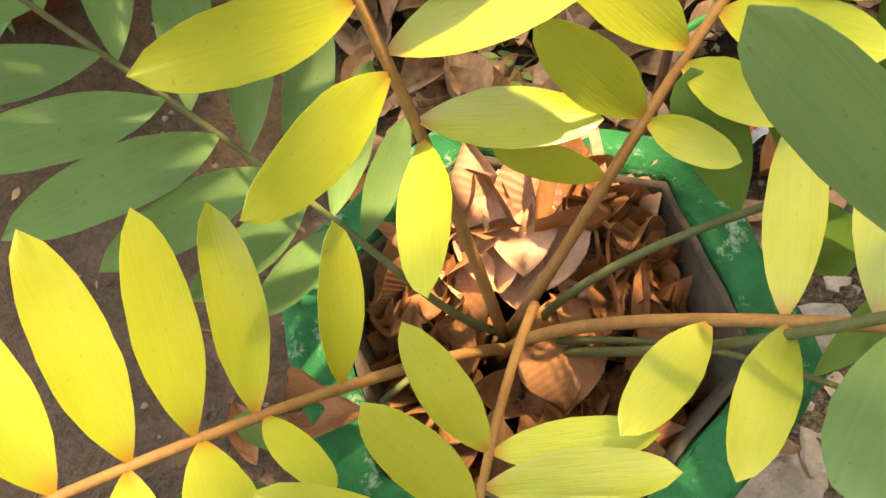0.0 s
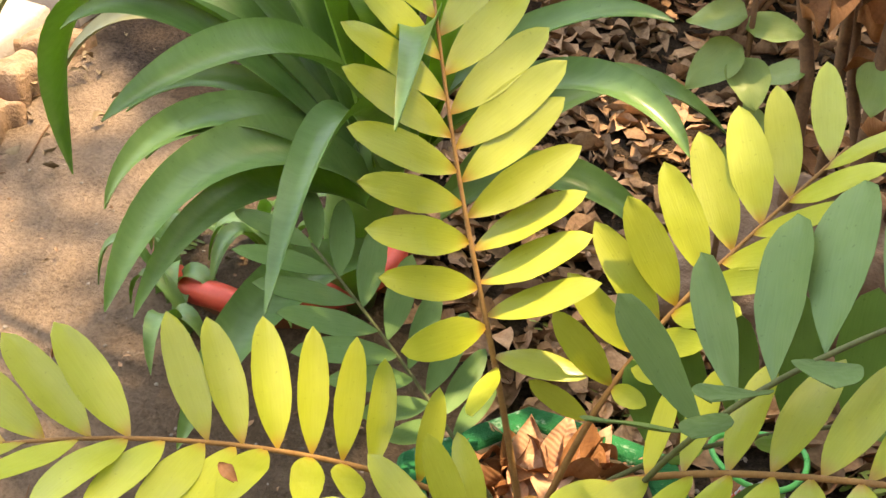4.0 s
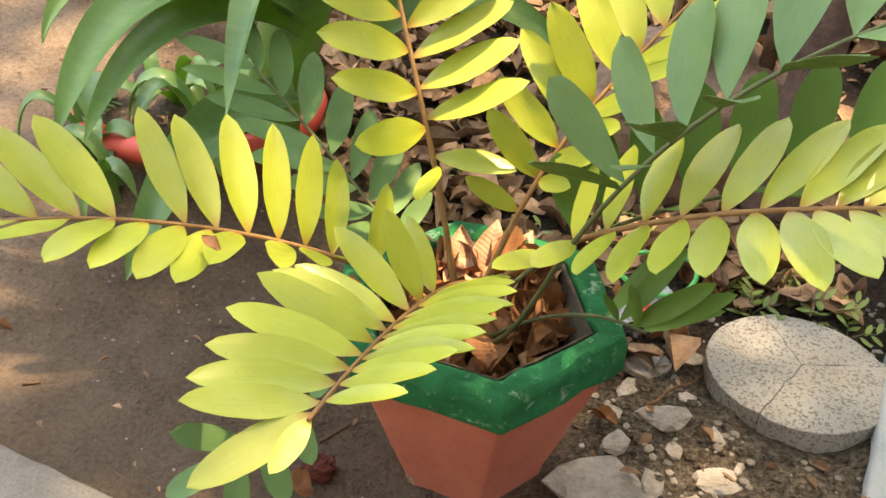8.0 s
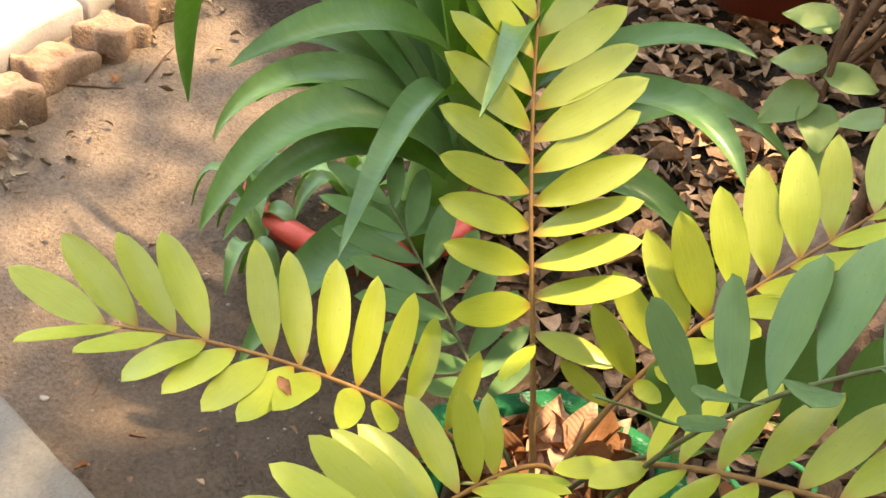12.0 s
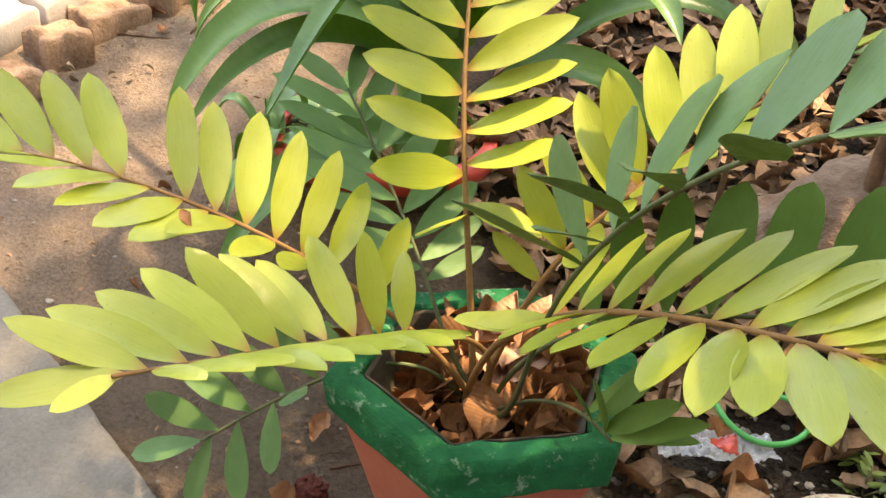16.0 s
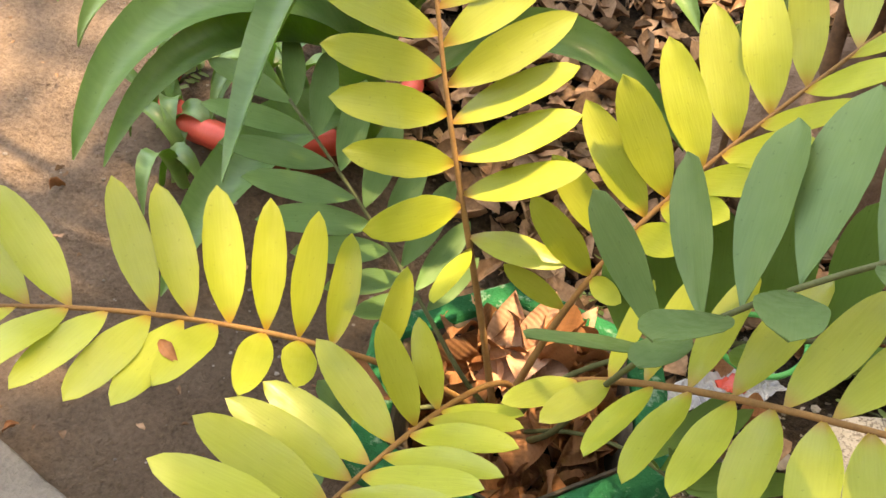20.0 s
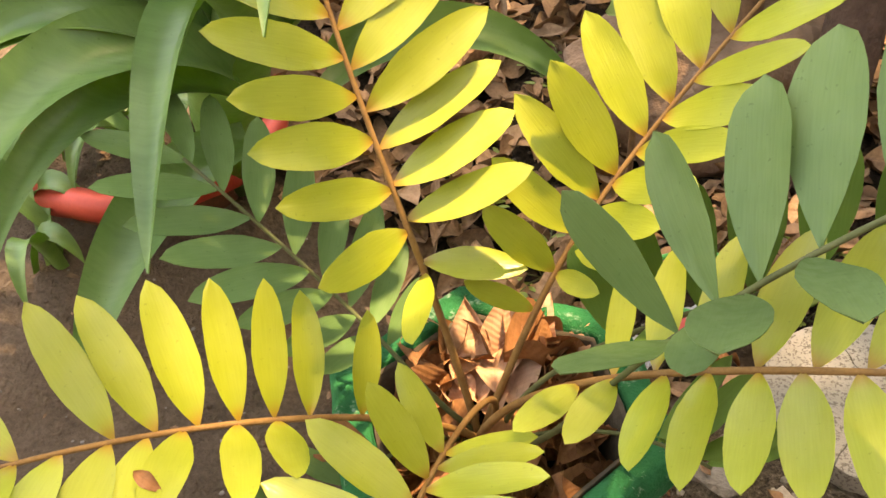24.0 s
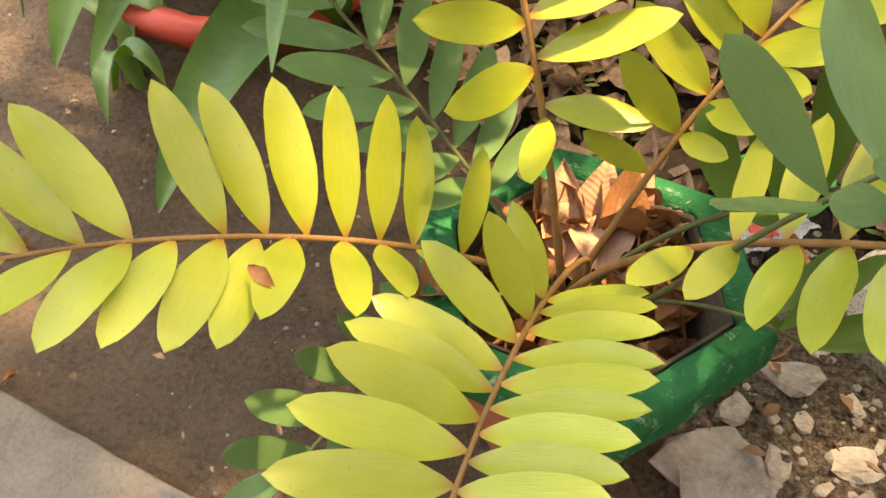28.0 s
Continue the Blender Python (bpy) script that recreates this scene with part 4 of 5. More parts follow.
def dry_leaf_mesh(seed):
    bm = blade(0.1, 0.045 + 0.012 * (seed % 3), dry_profile, cup=0.7 + 0.45 * (seed % 4), curl=0.3 * ((seed * 7) % 5 - 2) / 2, wave=0.5, thick=0.0006, steps=14, seed=seed + 20)
    return finish("dry_leaf", bm, DRY_LOCAL)


DRY_MESHES = [dry_leaf_mesh(k) for k in range(8)]
rng = random.Random(5)


def lay_leaf(at, size, label, group, tilt=25):
    ob = new("dry_leaf", rng.choice(DRY_MESHES))
    ob.matrix_basis = Matrix.Translation(at) @ pose(0, 0, 0, rng.uniform(-tilt, tilt), rng.uniform(-tilt, tilt), rng.uniform(0, 360)) @ Matrix.Diagonal((size, size * rng.uniform(0.8, 1.2), size, 1)) @ Matrix.Translation((-0.05, 0, 0.004))
    return tagged(ob, label, "dry leaf", group)


for n in range(230):
    a, r = rng.uniform(0, 2 * math.pi), 0.090 * math.sqrt(rng.random())
    x, y = POT.x + r * math.cos(a), POT.y + 0.003 + r * math.sin(a)
    back = y > POT.y + 0.005 or r > 0.072
    if (x - CROWN.x) ** 2 + (y - CROWN.y) ** 2 < 0.0008 or (x - 0.068) ** 2 + (y - 0.297) ** 2 < 0.0016 or (not back and rng.random() < 0.6):
        continue
    size = rng.uniform(0.35, 0.72) if back else rng.uniform(0.2, 0.45)
    heap = 0.042 * min(1.0, max(0.0, (y - POT.y) / 0.07))
    lay_leaf((x, y, 0.128 + heap + (0.03 if back else 0.008) * rng.random()), size, "curled orange-brown dry leaf on the potting soil", "dry leaves in the pot", 48 if back else 25)
# Leaves coloured pale to pass for the sunlit spot behind the stem.
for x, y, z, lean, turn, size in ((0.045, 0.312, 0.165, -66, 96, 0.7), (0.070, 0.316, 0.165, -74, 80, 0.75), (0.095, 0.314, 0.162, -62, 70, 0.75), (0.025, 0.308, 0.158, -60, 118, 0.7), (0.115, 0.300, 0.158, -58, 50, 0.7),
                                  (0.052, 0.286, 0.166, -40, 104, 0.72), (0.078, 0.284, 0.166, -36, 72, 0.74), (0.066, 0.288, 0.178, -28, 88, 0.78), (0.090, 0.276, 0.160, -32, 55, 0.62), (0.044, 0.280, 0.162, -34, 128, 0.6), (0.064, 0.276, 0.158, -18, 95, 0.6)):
    ob = new("dry_leaf", finish("dry_leaf", blade(0.1, 0.055, dry_profile, cup=0.5, curl=0.35, wave=0.35, thick=0.0006, steps=14, seed=int(x * 900)), DRY_SUNLIT))
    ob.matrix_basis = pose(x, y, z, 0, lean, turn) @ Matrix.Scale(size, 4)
    tagged(ob, "salmon-brown dry leaf standing at the back of the pot, paled as if sunlit", "dry leaf", "dry leaves in the pot")
lay_leaf((-0.045, 0.205, 0.212), 0.55, "curled brown dry leaf caught on the pot rim", "dry leaves in the pot", 60)

for x, y, size in [(-0.135, 0.27, 0.5), (-0.1, 0.16, 0.32), (0.215, 0.305, 0.35), (0.30, 0.45, 0.5), (0.36, 0.545, 0.6), (0.25, 0.53, 0.6), (0.33, 0.6, 0.6), (0.46, 0.57, 0.5),
                   (0.2, 0.46, 0.5), (0.42, 0.62, 0.6), (-0.36, 0.03, 0.25), (-0.17, 0.06, 0.4), (-0.52, 0.36, 0.2), (-0.46, 0.2, 0.18), (-0.62, 0.52, 0.22), (-0.98, 0.86, 0.4), (-0.93, 0.83, 0.3)]:
    lay_leaf((x, y, ground_height(x, y) + 0.008), size, "curled brown dry leaf lying on the earth", "dry leaves on the earth", 15)


def scatter(name, count, place, size, label, category, material, flat=18.0, seed=1, kinds=None):
    """Many small bent blades joined into one mesh."""
    r = random.Random(seed)
    verts, faces = [], []
    grid = [(i / 6, j / 2) for i in range(7) for j in range(-2, 3)]
    for _ in range(count):
        x, y = place(r)
        scale = r.uniform(*size)
        m = Matrix.Translation((x, y, ground_height(x, y) + r.uniform(0.003, 0.028))) @ pose(0, 0, 0, r.uniform(-flat, flat), r.uniform(-flat, flat), r.uniform(0, 360))
        curl, cup, broad = r.uniform(-1.0, 1.0), r.uniform(-0.4, 1.8), r.uniform(0.16, 0.34)
        shift = Vector((r.uniform(0, 50), r.uniform(0, 50), 0))
        start = len(verts)
        for u, v in grid:
            half = broad * max(dry_profile(min(max(u, 0.02), 0.98)), 0.05)
            crease = 0.14 * noise.noise(Vector((u * 3.5, v * 1.6, 0)) + shift)
            verts.append(m @ Vector(((u - 0.5) * scale, v * half * scale * (1 + 0.3 * crease), scale * (curl * (u - 0.5) ** 2 + cup * half * v * v + crease))))
        for i in range(6):
            for j in range(4):
                k = start + i * 5 + j
                faces.append((k, k + 5, k + 6, k + 1))
    me = bpy.data.meshes.new(name)
    me.from_pydata(verts, [], faces)
    me.materials.append(material)
    for f in me.polygons:
        f.use_smooth = True
    return tagged(new(name, me), label, category, "", "stuff")


def behind(r):
    while True:
        x, y = r.uniform(-0.35, 1.3), 0.40 + 1.7 * r.random() ** 1.2
        if (x > -0.06 or y > 0.62 - 0.5 * x) and (x - POT.x) ** 2 + (y - POT.y) ** 2 > 0.03 and (x - 0.44) ** 2 + (y - 0.39) ** 2 > 0.02 and not (x > 0.55 and y < 0.66) and (x - 0.29) ** 2 + (y - 0.505) ** 2 > 0.009:
            return x, y


scatter("leaf_litter", 3600, behind, (0.025, 0.08), "thick brown carpet of fallen dry leaves", "leaf litter", DRY, 24.0, 2)


def beside(r):
    while True:
        x, y = r.uniform(0.18, 0.62), r.uniform(0.12, 0.6)
        if (x - POT.x) ** 2 + (y - POT.y) ** 2 > 0.017 and (x - 0.44) ** 2 + (y - 0.39) ** 2 > 0.0155:
            return x, y


scatter("leaf_crumbs", 26, beside, (0.008, 0.024), "crumbled bits of dry leaf on rough earth", "leaf litter", DRY, 20.0, 3)


def everywhere(r):
    return r.uniform(-0.95, 0.15), r.uniform(0.08, 0.9)


scatter("leaf_specks", 150, everywhere, (0.006, 0.016), "tiny dry leaf bits scattered on the earth", "leaf litter", DRY, 12.0, 4)


def along_path(r):
    return -0.985 + 0.12 * r.random() ** 2.2 + 0.05 * r.random(), r.uniform(0.45, 1.35)


SCRAP = plain_material("bleached_leaf", (0.12, 0.085, 0.05), (0.32, 0.25, 0.16), 24.0, 0.85, 0.1, 160.0, 0.4, 0.002, False, 0.4)
scatter("leaf_scraps", 70, along_path, (0.008, 0.03), "bleached crumpled leaf scraps along the path", "leaf litter", SCRAP, 25.0, 6)


# ---- stones on the rough earth beside the pot ----
def rubble(size, seed):
    bm = bmesh.new()
    bmesh.ops.create_icosphere(bm, subdivisions=2, radius=1.0)
    off = Vector((seed * 3.1, seed * 1.7, 0.0))
    for v in bm.verts:
        v.co *= 1.0 + 0.5 * noise.noise(v.co * 1.1 + off) + 0.3 * noise.noise(v.co * 2.6 + off)
        v.co.z = min(v.co.z, 0.55 + 0.12 * noise.noise(v.co * 2.0 + off))
        v.co = Vector((v.co.x * size, v.co.y * size * 0.78, max(v.co.z, -0.6) * size * 0.5))
    return bm


STONES = [finish("stone", rubble(1.0, k), ROCK, False) for k in range(6)]
for n, (x, y, size, flat) in enumerate([(0.215, 0.205, 0.058, 0.6), (0.268, 0.400, 0.030, 1.0), (0.28, 0.312, 0.027, 0.9), (0.32, 0.42, 0.022, 1.0), (0.228, 0.272, 0.018, 1.2), (0.262, 0.222, 0.017, 0.8),
                                        (0.33, 0.228, 0.024, 0.9), (0.345, 0.165, 0.034, 0.6), (0.245, 0.36, 0.014, 1.1), (0.29, 0.265, 0.012, 1.0), (0.31, 0.345, 0.011, 1.2), (0.335, 0.285, 0.012, 1.0),
                                        (0.225, 0.32, 0.011, 1.0), (0.30, 0.20, 0.010, 1.2), (0.355, 0.255, 0.010, 1.0), (0.52, 0.56, 0.02, 1.0), (0.40, 0.70, 0.03, 1.0), (0.30, 0.9, 0.05, 1.0)]):
    ob = new("stone", STONES[n % 6])
    ob.matrix_basis = Matrix.Translation((x, y, ground_height(x, y) + size * 0.08 * flat)) @ pose(0, 0, 0, rng.uniform(-8, 8), rng.uniform(-8, 8), rng.uniform(0, 360)) @ Matrix.Diagonal((size, size, size * flat, 1))
    tagged(ob, "rough pale grey stone half sunk in the earth" if size > 0.025 else "small grey-brown stone half sunk in the earth", "stone", "stones beside the pot")
clods = bmesh.new()
r5 = random.Random(41)
for _ in range(2300):
    x, y = everywhere(r5) if r5.random() < 0.4 else (r5.uniform(0.16, 0.5), r5.uniform(0.05, 0.6))
    if noise.noise((x * 6, y * 6, 2.0)) < r5.uniform(-0.5, 0.5) or (x - POT.x) ** 2 + (y - POT.y) ** 2 < 0.0145 or (x - 0.44) ** 2 + (y - 0.39) ** 2 < 0.015:
        continue
    size = r5.uniform(0.0012, 0.0042) * (1.0 if x < 0.15 else r5.uniform(1.0, 2.4))
    got = bmesh.ops.create_icosphere(clods, subdivisions=1, radius=size)
    for v in got["verts"]:
        v.co = Vector((v.co.x * r5.uniform(0.7, 1.5), v.co.y * r5.uniform(0.7, 1.2), v.co.z * 0.55)) + Vector((x, y, ground_height(x, y)))
thing("earth_clods", clods, MUD, "small crumbled clods of brown earth", "earth", "", "stuff", False)
pebbles = bmesh.new()
r4 = random.Random(9)
for _ in range(900):
    x, y = (r4.uniform(0.16, 0.6), r4.uniform(0.1, 0.6)) if r4.random() < 0.6 else everywhere(r4)
    if (x - POT.x) ** 2 + (y - POT.y) ** 2 < 0.0145 or (x - 0.44) ** 2 + (y - 0.39) ** 2 < 0.015:
        continue
    size = r4.uniform(0.0012, 0.0062) * (1.0 if x > 0.15 else 0.6)
    got = bmesh.ops.create_icosphere(pebbles, subdivisions=1, radius=size)
    for v in got["verts"]:
        v.co = Vector((v.co.x * r4.uniform(0.7, 1.3), v.co.y, v.co.z * 0.6)) + Vector((x, y, ground_height(x, y) + size * 0.1))
thing("pebbles", pebbles, ROCK, "small pebbles and crumbs of earth", "pebbles", "", "stuff", False)
white = new("pebble", STONES[2])
white.matrix_basis = Matrix.Translation((-0.59, 0.276, ground_height(-0.59, 0.276) + 0.002)) @ Matrix.Scale(0.006, 4)
tagged(white, "small pale pebble on the bare earth", "pebble")

# ---- rubbish ----
wrapper = empty("wrapper", (0.256, 0.478, 0.03), "crumpled silver and white plastic wrapper on the earth", "wrapper")
wb = bmesh.new()
bmesh.ops.create_grid(wb, x_segments=44, y_segments=16, size=1.0)
for v in wb.verts:
    x, y = v.co.x * 0.068, v.co.y * 0.022 * (1 + 0.35 * noise.noise((v.co.x * 3, 0.5, 9)))
    v.co = Vector((x, y, 0.012 + 0.011 * noise.noise((x * 40, y * 60, 2)) + 0.009 * abs(noise.noise((x * 130, y * 130, 5)))))
bmesh.ops.solidify(wb, geom=list(wb.faces), thickness=0.0006)
film = part("film", wb, FOIL, wrapper, smooth=False)
film.matrix_basis = pose(0, 0, 0, 0, 0, 34)
pb = bmesh.new()
bmesh.ops.create_grid(pb, x_segments=14, y_segments=14, size=1.0)
for v in pb.verts:
    x, y = 0.012 + v.co.x * 0.013, 0.003 + v.co.y * 0.012
    v.co = Vector((x, y, 0.0135 + 0.011 * noise.noise((x * 40, y * 60, 2)) + 0.009 * abs(noise.noise((x * 130, y * 130, 5)))))
bmesh.ops.solidify(pb, geom=list(pb.faces), thickness=0.0005)
patch = part("print", pb, WRAP_RED, wrapper, "red printed patch")
patch.matrix_basis = pose(0, 0, 0, 0, 0, 34)
ring_pts = [Vector((0.285 + 0.054 * math.cos(a), 0.552 + 0.050 * math.sin(a), 0.058 + 0.006 * math.sin(2 * a + 1))) for a in (2 * math.pi * k / 40 for k in range(41))]
thing("plastic_ring", tube(bmesh.new(), ring_pts, [0.0035] * 41, 8), GREEN_RING, "bright green plastic ring lying in leaf litter", "plastic ring")
fallen = bmesh.new()
for k in range(7):
    got = bmesh.ops.create_uvsphere(fallen, u_segments=8, v_segments=6, radius=0.012)
    turn = pose(0.007 * math.cos(k), 0.007 * math.sin(k), 0.008, 60, 0, k * 51)
    for v in got["verts"]:
        v.co = turn @ Vector((v.co.x, v.co.y * 0.25, v.co.z * 1.2)) + Vector((-0.085, 0.192, 0.004))
        v.co += Vector((noise.noise(v.co * 160), noise.noise(v.co * 160 + Vector((3, 0, 0))), noise.noise(v.co * 220))) * 0.005
thing("fallen_flower", fallen, plain_material("dried_petal", (0.045, 0.012, 0.01), (0.17, 0.05, 0.032), 140.0, 0.9, 0.1, 400.0, 0.9, 0.003), "dried dark red fallen flower on the earth", "flower")


# ---- fallen twigs ----
for x, y, turn, length, thick in ((-0.078, 0.257, 48, 0.05, 0.0011), (-0.446, 0.279, 14, 0.02, 0.0018), (-0.16, 0.36, -15, 0.05, 0.0011), (-0.2, 0.0, 60, 0.045, 0.001), (-0.55, 0.33, 110, 0.04, 0.001),
                                  (0.30, 0.36, 40, 0.09, 0.0018), (0.33, 0.22, 120, 0.07, 0.0015), (0.26, 0.44, 75, 0.1, 0.002), (0.5, 0.6, 10, 0.16, 0.0025), (0.25, 0.7, 150, 0.2, 0.003),
                                  (0.45, 0.75, 60, 0.18, 0.003), (-0.95, 0.80, 30, 0.1, 0.0018), (-0.90, 0.92, 100, 0.12, 0.002), (-0.97, 1.02, 60, 0.1, 0.0018)):
    c, sn = math.cos(radians(turn)), math.sin(radians(turn))
    pts = []
    for k in range(7):
        u = (k / 6 - 0.5) * length
        px, py = x + c * u, y + sn * u + 0.08 * length * noise.noise((x * 40, k * 0.7, 2))
        pts.append(Vector((px, py, ground_height(px, py) + thick * 1.2)))
    thing("twig", tube(bmesh.new(), pts, [thick * (1.1 - 0.08 * k) for k in range(7)], 6), TWIG, "thin dry brown twig lying on the earth", "twig", "twigs")


# ---- weeds ----
def weed(at, count, reach, seed, material):
    r = random.Random(seed)
    root = empty("weed", at, "small green weed sprouting from the earth", "weed", "weeds")
    for _ in range(count):
        a, lift = r.uniform(0, 2 * math.pi), r.uniform(0.2, 0.9)
        way = Vector((math.cos(a), math.sin(a), lift)).normalized()
        length = reach * r.uniform(0.5, 1.0)
        end = way * length
        stalk = tube(bmesh.new(), [Vector((0, 0, 0)), end * 0.5 + Vector((0, 0, 0.004)), end], [0.0012, 0.001, 0.0006], 5)
        st = part("stalk", stalk, STALK_G, root)
        for k in range(4):
            ob = new("leaf", leaflet_mesh(material, k))
            ob.parent = st
            side = Vector((-way.y, way.x, 0.3)) * (1 if k % 2 else -1) + way * 0.6
            ob.matrix_basis = axes(end * (0.45 + 0.18 * k), side, Vector((0, 0, 1))) @ Matrix.Diagonal((0.2, 0.24, 0.2, 1))


for n, (x, y, c, reach) in enumerate([(0.41, 0.52, 5, 0.05), (0.46, 0.535, 6, 0.055), (0.50, 0.525, 5, 0.05), (0.39, 0.60, 5, 0.06), (0.45, 0.61, 5, 0.06), (0.53, 0.50, 4, 0.045), (0.30, 0.72, 5, 0.07), (0.12, 0.62, 5, 0.07),
                                      (0.05, 0.75, 4, 0.07), (0.16, 0.95, 5, 0.08), (-0.55, 0.72, 4, 0.05)]):
    weed((x, y, ground_height(x, y)), c, reach, n + 3, SHRUB)

# ---- sapling with broad leaves, behind the palm ----
sapling = empty("sapling", (0.185, 0.47, 0.0), "thin dark-stemmed sapling with broad soft green leaves", "sapling")
stem_points = [Vector((0.03 * math.sin(z * 3.0) * 0.3, 0.004 * z, z)) for z in (0.0, 0.2, 0.4, 0.5, 0.6, 0.7, 0.85)]
sap_stem = part("stem", tube(bmesh.new(), stem_points, [0.004, 0.0035, 0.003, 0.003, 0.0025, 0.002, 0.0015], 7), TWIG, sapling)
broad_leaf = finish("leaf", blade(0.1, 0.075, lambda u: math.sin(math.pi * u ** 0.72) ** 0.7, cup=0.1, curl=0.22, wave=0.12, steps=10, seed=77), SHRUB)
for z, a, lift, size in [(0.50, 15, -20, 0.6), (0.55, -70, -28, 0.62), (0.575, 10, 5, 0.62), (0.56, 200, -30, 0.7), (0.585, 170, 0, 0.62), (0.62, 185, 12, 0.6), (0.47, -60, -40, 0.5), (0.66, 30, 20, 0.6),
                         (0.72, -40, 10, 0.6), (0.78, 150, 15, 0.55), (0.84, 60, 30, 0.5), (0.45, 150, -30, 0.5)]:
    ob = new("leaf", broad_leaf)
    ob.parent = sap_stem
    way = Vector((math.cos(radians(a)) * math.cos(radians(lift)), math.sin(radians(a)) * math.cos(radians(lift)), math.sin(radians(lift))))
    ob.matrix_basis = axes(Vector((0.004, 0, z)), way, Vector((0, -0.6, 1))) @ Matrix.Scale(size * 0.82, 4)

# ---- woody shrub stems and stump at the back ----
shrub = empty("woody_shrub", (0.42, 0.86, 0.10), "woody shrub with brown stems and withered leaves", "shrub")
r6 = random.Random(12)
for k, (x, y, top, lean, thick) in enumerate([(-0.10, 0.02, 0.75, -0.10, 0.012), (-0.03, 0.0, 0.8, 0.02, 0.016), (0.03, 0.04, 0.8, 0.08, 0.014), (-0.06, 0.06, 0.75, -0.03, 0.011), (0.08, 0.0, 0.7, 0.16, 0.013), (0.0, 0.08, 0.7, -0.14, 0.01)]):
    pts = [Vector((x + lean * u * u + 0.02 * noise.noise((k, u * 3, 0)), y + 0.02 * noise.noise((k, u * 3, 5)), top * u - 0.05)) for u in (n / 8 for n in range(9))]
    stem = part("stem", tube(bmesh.new(), pts, [thick * (1 - 0.5 * n / 8) for n in range(9)], 8), TWIG, shrub)
    for n in range(5):
        ob = new("leaf", broad_leaf if r6.random() < 0.4 else DRY_MESHES[n])
        ob.parent = stem
        here = pts[3 + n % 6]
        ob.matrix_basis = axes(here, Vector((r6.uniform(-1, 1), r6.uniform(-1, 0.3), r6.uniform(-0.9, 0.3))), Vector((0, -0.3, 1))) @ Matrix.Scale(r6.uniform(0.5, 0.9), 4)
for x, rows, radii in ((0.51, ((-0.04, -0.02, 0.0), (-0.02, 0.0, 0.18), (0.02, 0.02, 0.4), (0.05, 0.04, 0.75)), (0.05, 0.035, 0.03, 0.028)),
                       (0.66, ((0.0, -0.02, 0.0), (0.01, 0.0, 0.2), (0.03, 0.02, 0.4), (0.06, 0.04, 0.75)), (0.055, 0.04, 0.034, 0.03))):
    p = [Vector((x + dx, 0.80 + dy, z + 0.02)) for dx, dy, z in rows]
    stump = tube(bmesh.new(), [bezier(p, k / 24) for k in range(25)], [radii[0] * (1 - k / 24) ** 2 + radii[3] * (1 - (1 - k / 24) ** 2) for k in range(25)], 18)
    for v in stump.verts:
        v.co += Vector((noise.noise(v.co * 12), noise.noise(v.co * 12 + Vector((5, 0, 0))), 0)) * 0.012
    thing("tree_stem", stump, BARK, "smooth purple-brown tree stem rising from the leaf litter", "tree", "tree stems")

root = bmesh.new()
bmesh.ops.create_icosphere(root, subdivisions=5, radius=1.0)
for v in root.verts:
    p = v.co.copy()
    bulge = 1.0 + 0.28 * noise.noise(p * 1.6 + Vector((4, 0, 0))) + 0.1 * noise.noise(p * 4.5) + 0.035 * noise.noise(p * 13)
    v.co = Vector((0.36 + p.x * 0.20 * bulge, 0.90 + p.y * 0.13 * bulge, 0.10 + p.z * 0.15 * bulge))
ROOT = plain_material("root_wood", (0.10, 0.058, 0.036), (0.24, 0.155, 0.105), 9.0, 0.85, 0.15, 60.0, 0.8, 0.008)
thing("root_mound", root, ROOT, "rounded weathered brown tree root swelling from the litter", "tree root")

# ---- dark red pot further back ----
far_pot = empty("red_pot", (0.085, 1.73, 0.355), "dark red round flower pot further back", "flower pot")
part("pot_wall", round_pot([(0.11, 0.0), (0.15, 0.24), (0.165, 0.243), (0.167, 0.275), (0.15, 0.277), (0.1, 0.02)]), plain_material("dark_red_paint", (0.20, 0.03, 0.02), (0.32, 0.06, 0.035), 12.0, 0.6), far_pot)

# ---- bare shrub beside the red pot ----
shrub_stems = empty("bare_shrub", (0.25, 1.62, 0.3), "woody shrub with several bare brown stems", "shrub")
for lean, turn, thick in ((3, 0, 0.008), (14, 10, 0.0095), (8, 60, 0.006), (27, -15, 0.008), (20, 40, 0.0055), (34, 5, 0.0065)):
    a, t = radians(lean), radians(turn)
    along = Vector((math.sin(a) * math.cos(t), math.sin(a) * math.sin(t), math.cos(a)))
    foot = Vector((0.0012 * lean - 0.01, 0.012 * math.sin(turn), 0.0))
    pts = [foot + along * (0.13 * k - 0.05) + Vector((noise.noise((lean, k * 0.8, 1)), noise.noise((lean, k * 0.8, 4)), 0)) * 0.012 for k in range(7)]
    part("stem", tube(bmesh.new(), pts, [thick * (1.1 - 0.1 * k) for k in range(7)], 8), TWIG, shrub_stems)


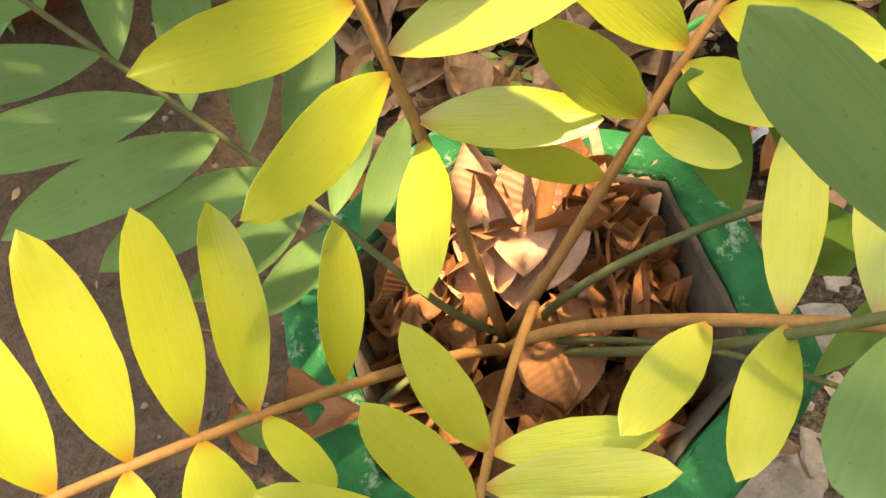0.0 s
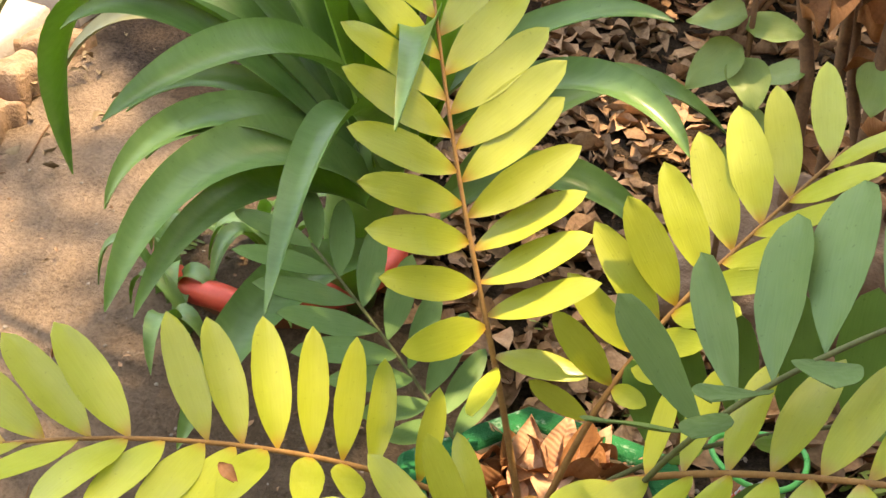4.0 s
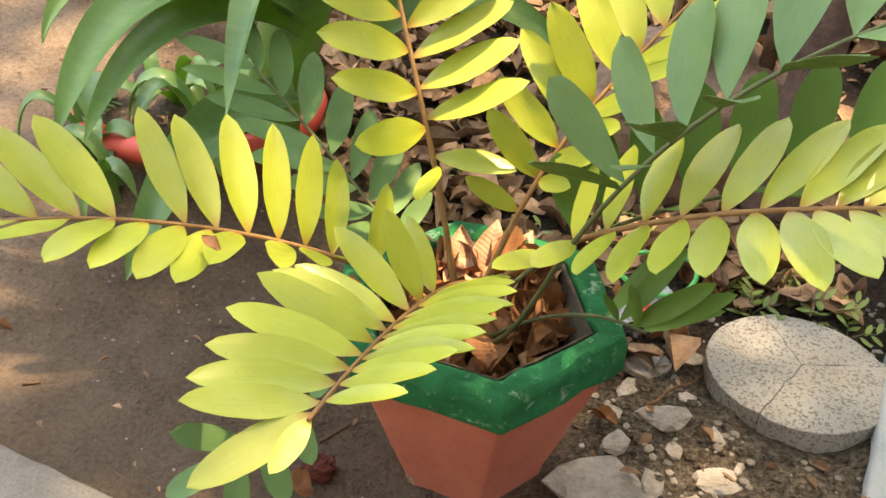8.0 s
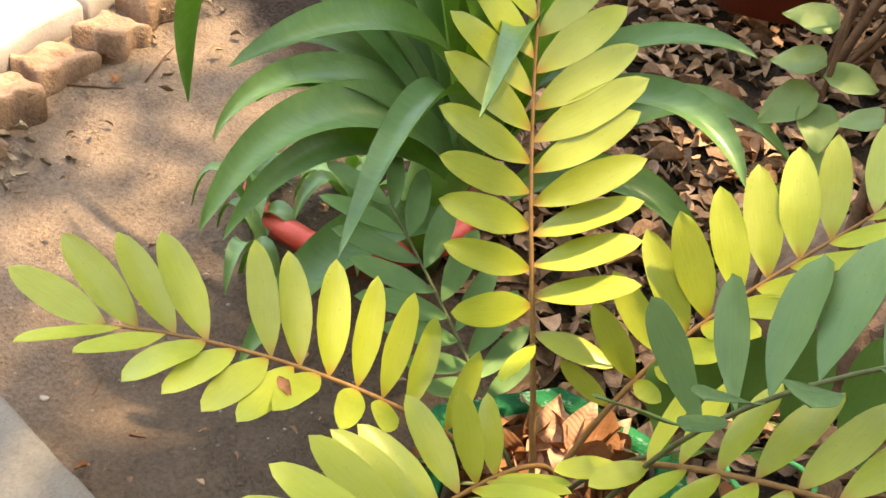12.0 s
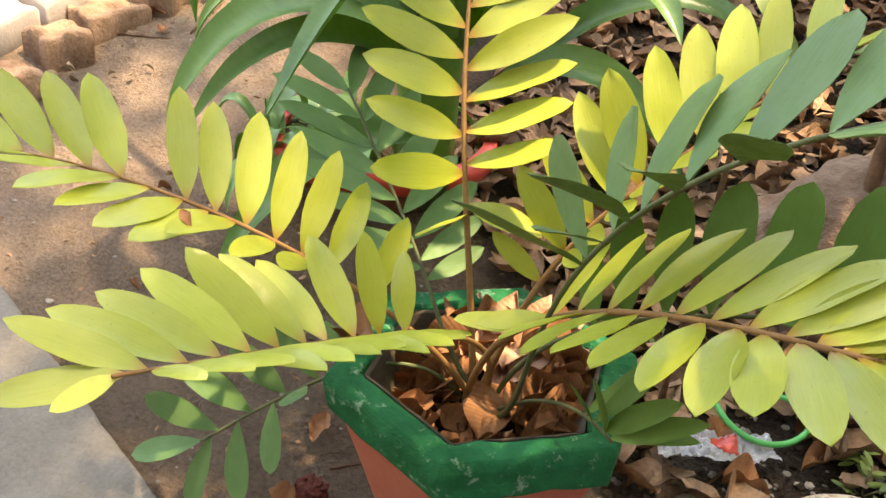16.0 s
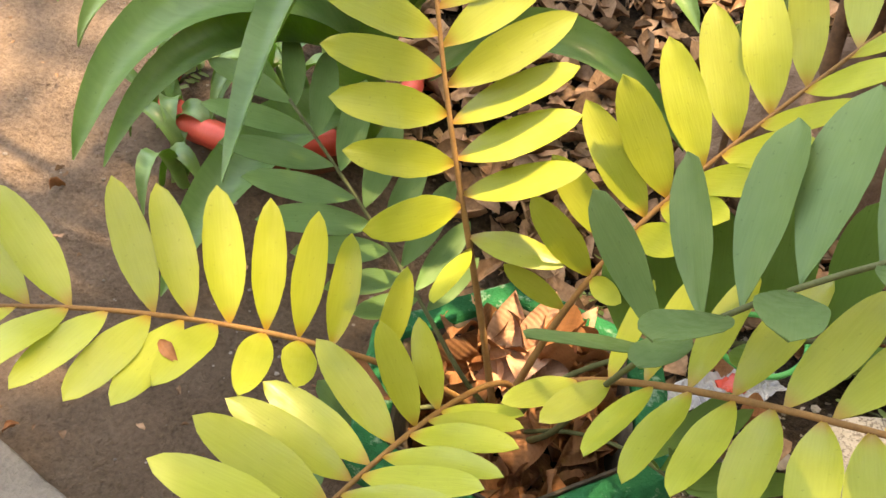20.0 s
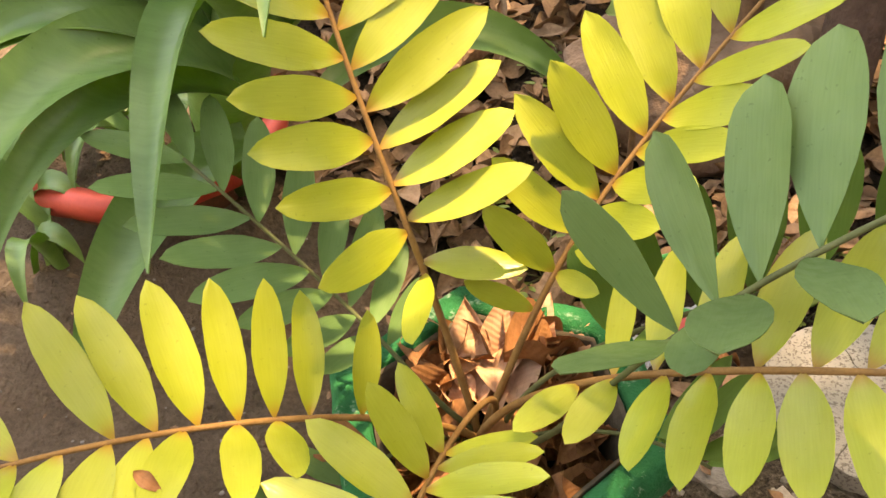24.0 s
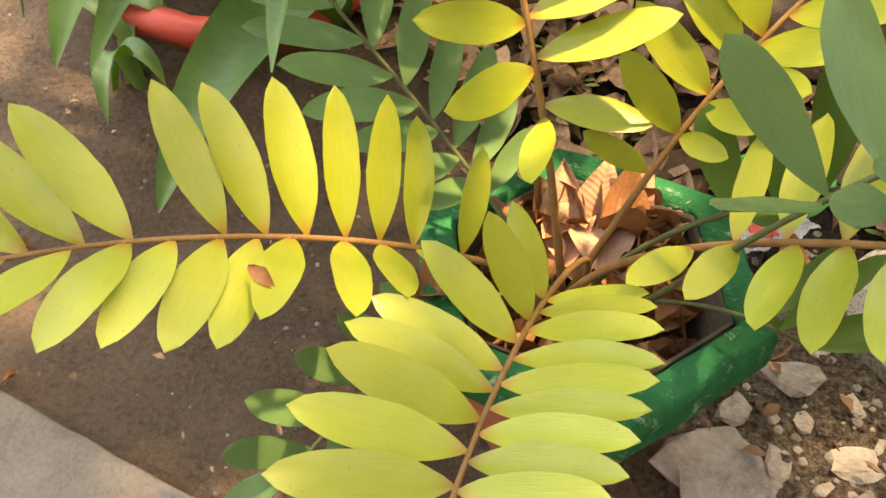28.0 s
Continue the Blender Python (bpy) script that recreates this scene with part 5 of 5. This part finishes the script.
# ---- shade tree overhead ----
shade = empty("shade_tree", (2.2, 2.0, 0.0), "leafy tree whose crown shades the pots", "tree")
part("trunk", tube(bmesh.new(), [Vector((0, 0, -0.1)), Vector((0.05, 0, 1.2)), Vector((-0.2, -0.2, 2.3)), Vector((-0.6, -0.6, 3.0))], [0.16, 0.12, 0.1, 0.06], 14), BARK, shade)
r7 = random.Random(31)
leaf_verts, leaf_faces = [], []
gaps = [((0.065, 0.287, 0.19), 0.045), ((0.045, 0.335, 0.17), 0.07), ((0.10, 0.36, 0.2), 0.05), ((-0.085, 0.18, 0.35), 0.045), ((0.013, 0.35, 0.52), 0.05), ((0.075, 0.25, 0.36), 0.035), ((0.06, 0.28, 0.31), 0.035),
        ((-0.59, 0.41, 0.0), 0.05), ((-0.7, 0.56, 0.03), 0.05), ((-0.72, 0.66, 0.05), 0.05), ((-0.80, 0.5, 0.08), 0.06), ((-0.88, 0.73, 0.12), 0.06), ((-0.96, 0.95, 0.2), 0.07),
        ((-1.2, 1.1, 0.3), 0.25), ((-1.2, 0.75, 0.25), 0.2), ((0.05, 0.29, 0.42), 0.06), ((0.09, 0.31, 0.36), 0.05), ((0.14, 0.33, 0.42), 0.05), ((-1.5, 1.2, 0.3), 0.3), ((-1.4, 0.7, 0.3), 0.2), ((-1.9, 1.8, 0.3), 0.4), 
        ((0.1, 1.3, 0.2), 0.12), ((0.3, 0.75, 0.1), 0.08), ((-0.42, 0.3, 0.0), 0.03)]
r11 = random.Random(5)
gaps += [((r11.uniform(-1.05, -0.45), r11.uniform(0.28, 1.1), 0.08), r11.uniform(0.025, 0.055)) for _ in range(20)]
for _ in range(15000):
    a, rr = r7.uniform(0, 2 * math.pi), 1.9 * math.sqrt(r7.random())
    c = Vector((1.35 + rr * math.cos(a) - 2.2, 1.0 + rr * math.sin(a) - 2.0, 2.5 + 0.9 * r7.random()))
    m = Matrix.Translation(c) @ pose(0, 0, 0, r7.uniform(-50, 50), r7.uniform(-50, 50), r7.uniform(0, 360))
    if noise.noise(c * 1.6) < -0.38:
        continue
    if any(((c + Vector((2.2, 2.0, 0.0)) - Vector(p)).cross(sun_way)).length < r for p, r in gaps):
        continue
    k = len(leaf_verts)
    leaf_verts += [m @ Vector(p) for p in ((-0.055, 0, 0), (0, -0.024, 0.006), (0.055, 0, 0), (0, 0.024, 0.006))]
    leaf_faces += [(k, k + 1, k + 2), (k, k + 2, k + 3)]
crown_me = bpy.data.meshes.new("crown")
crown_me.from_pydata(leaf_verts, [], leaf_faces)
crown_me.materials.append(SHRUB)
part("crown", crown_me, SHRUB, shade)
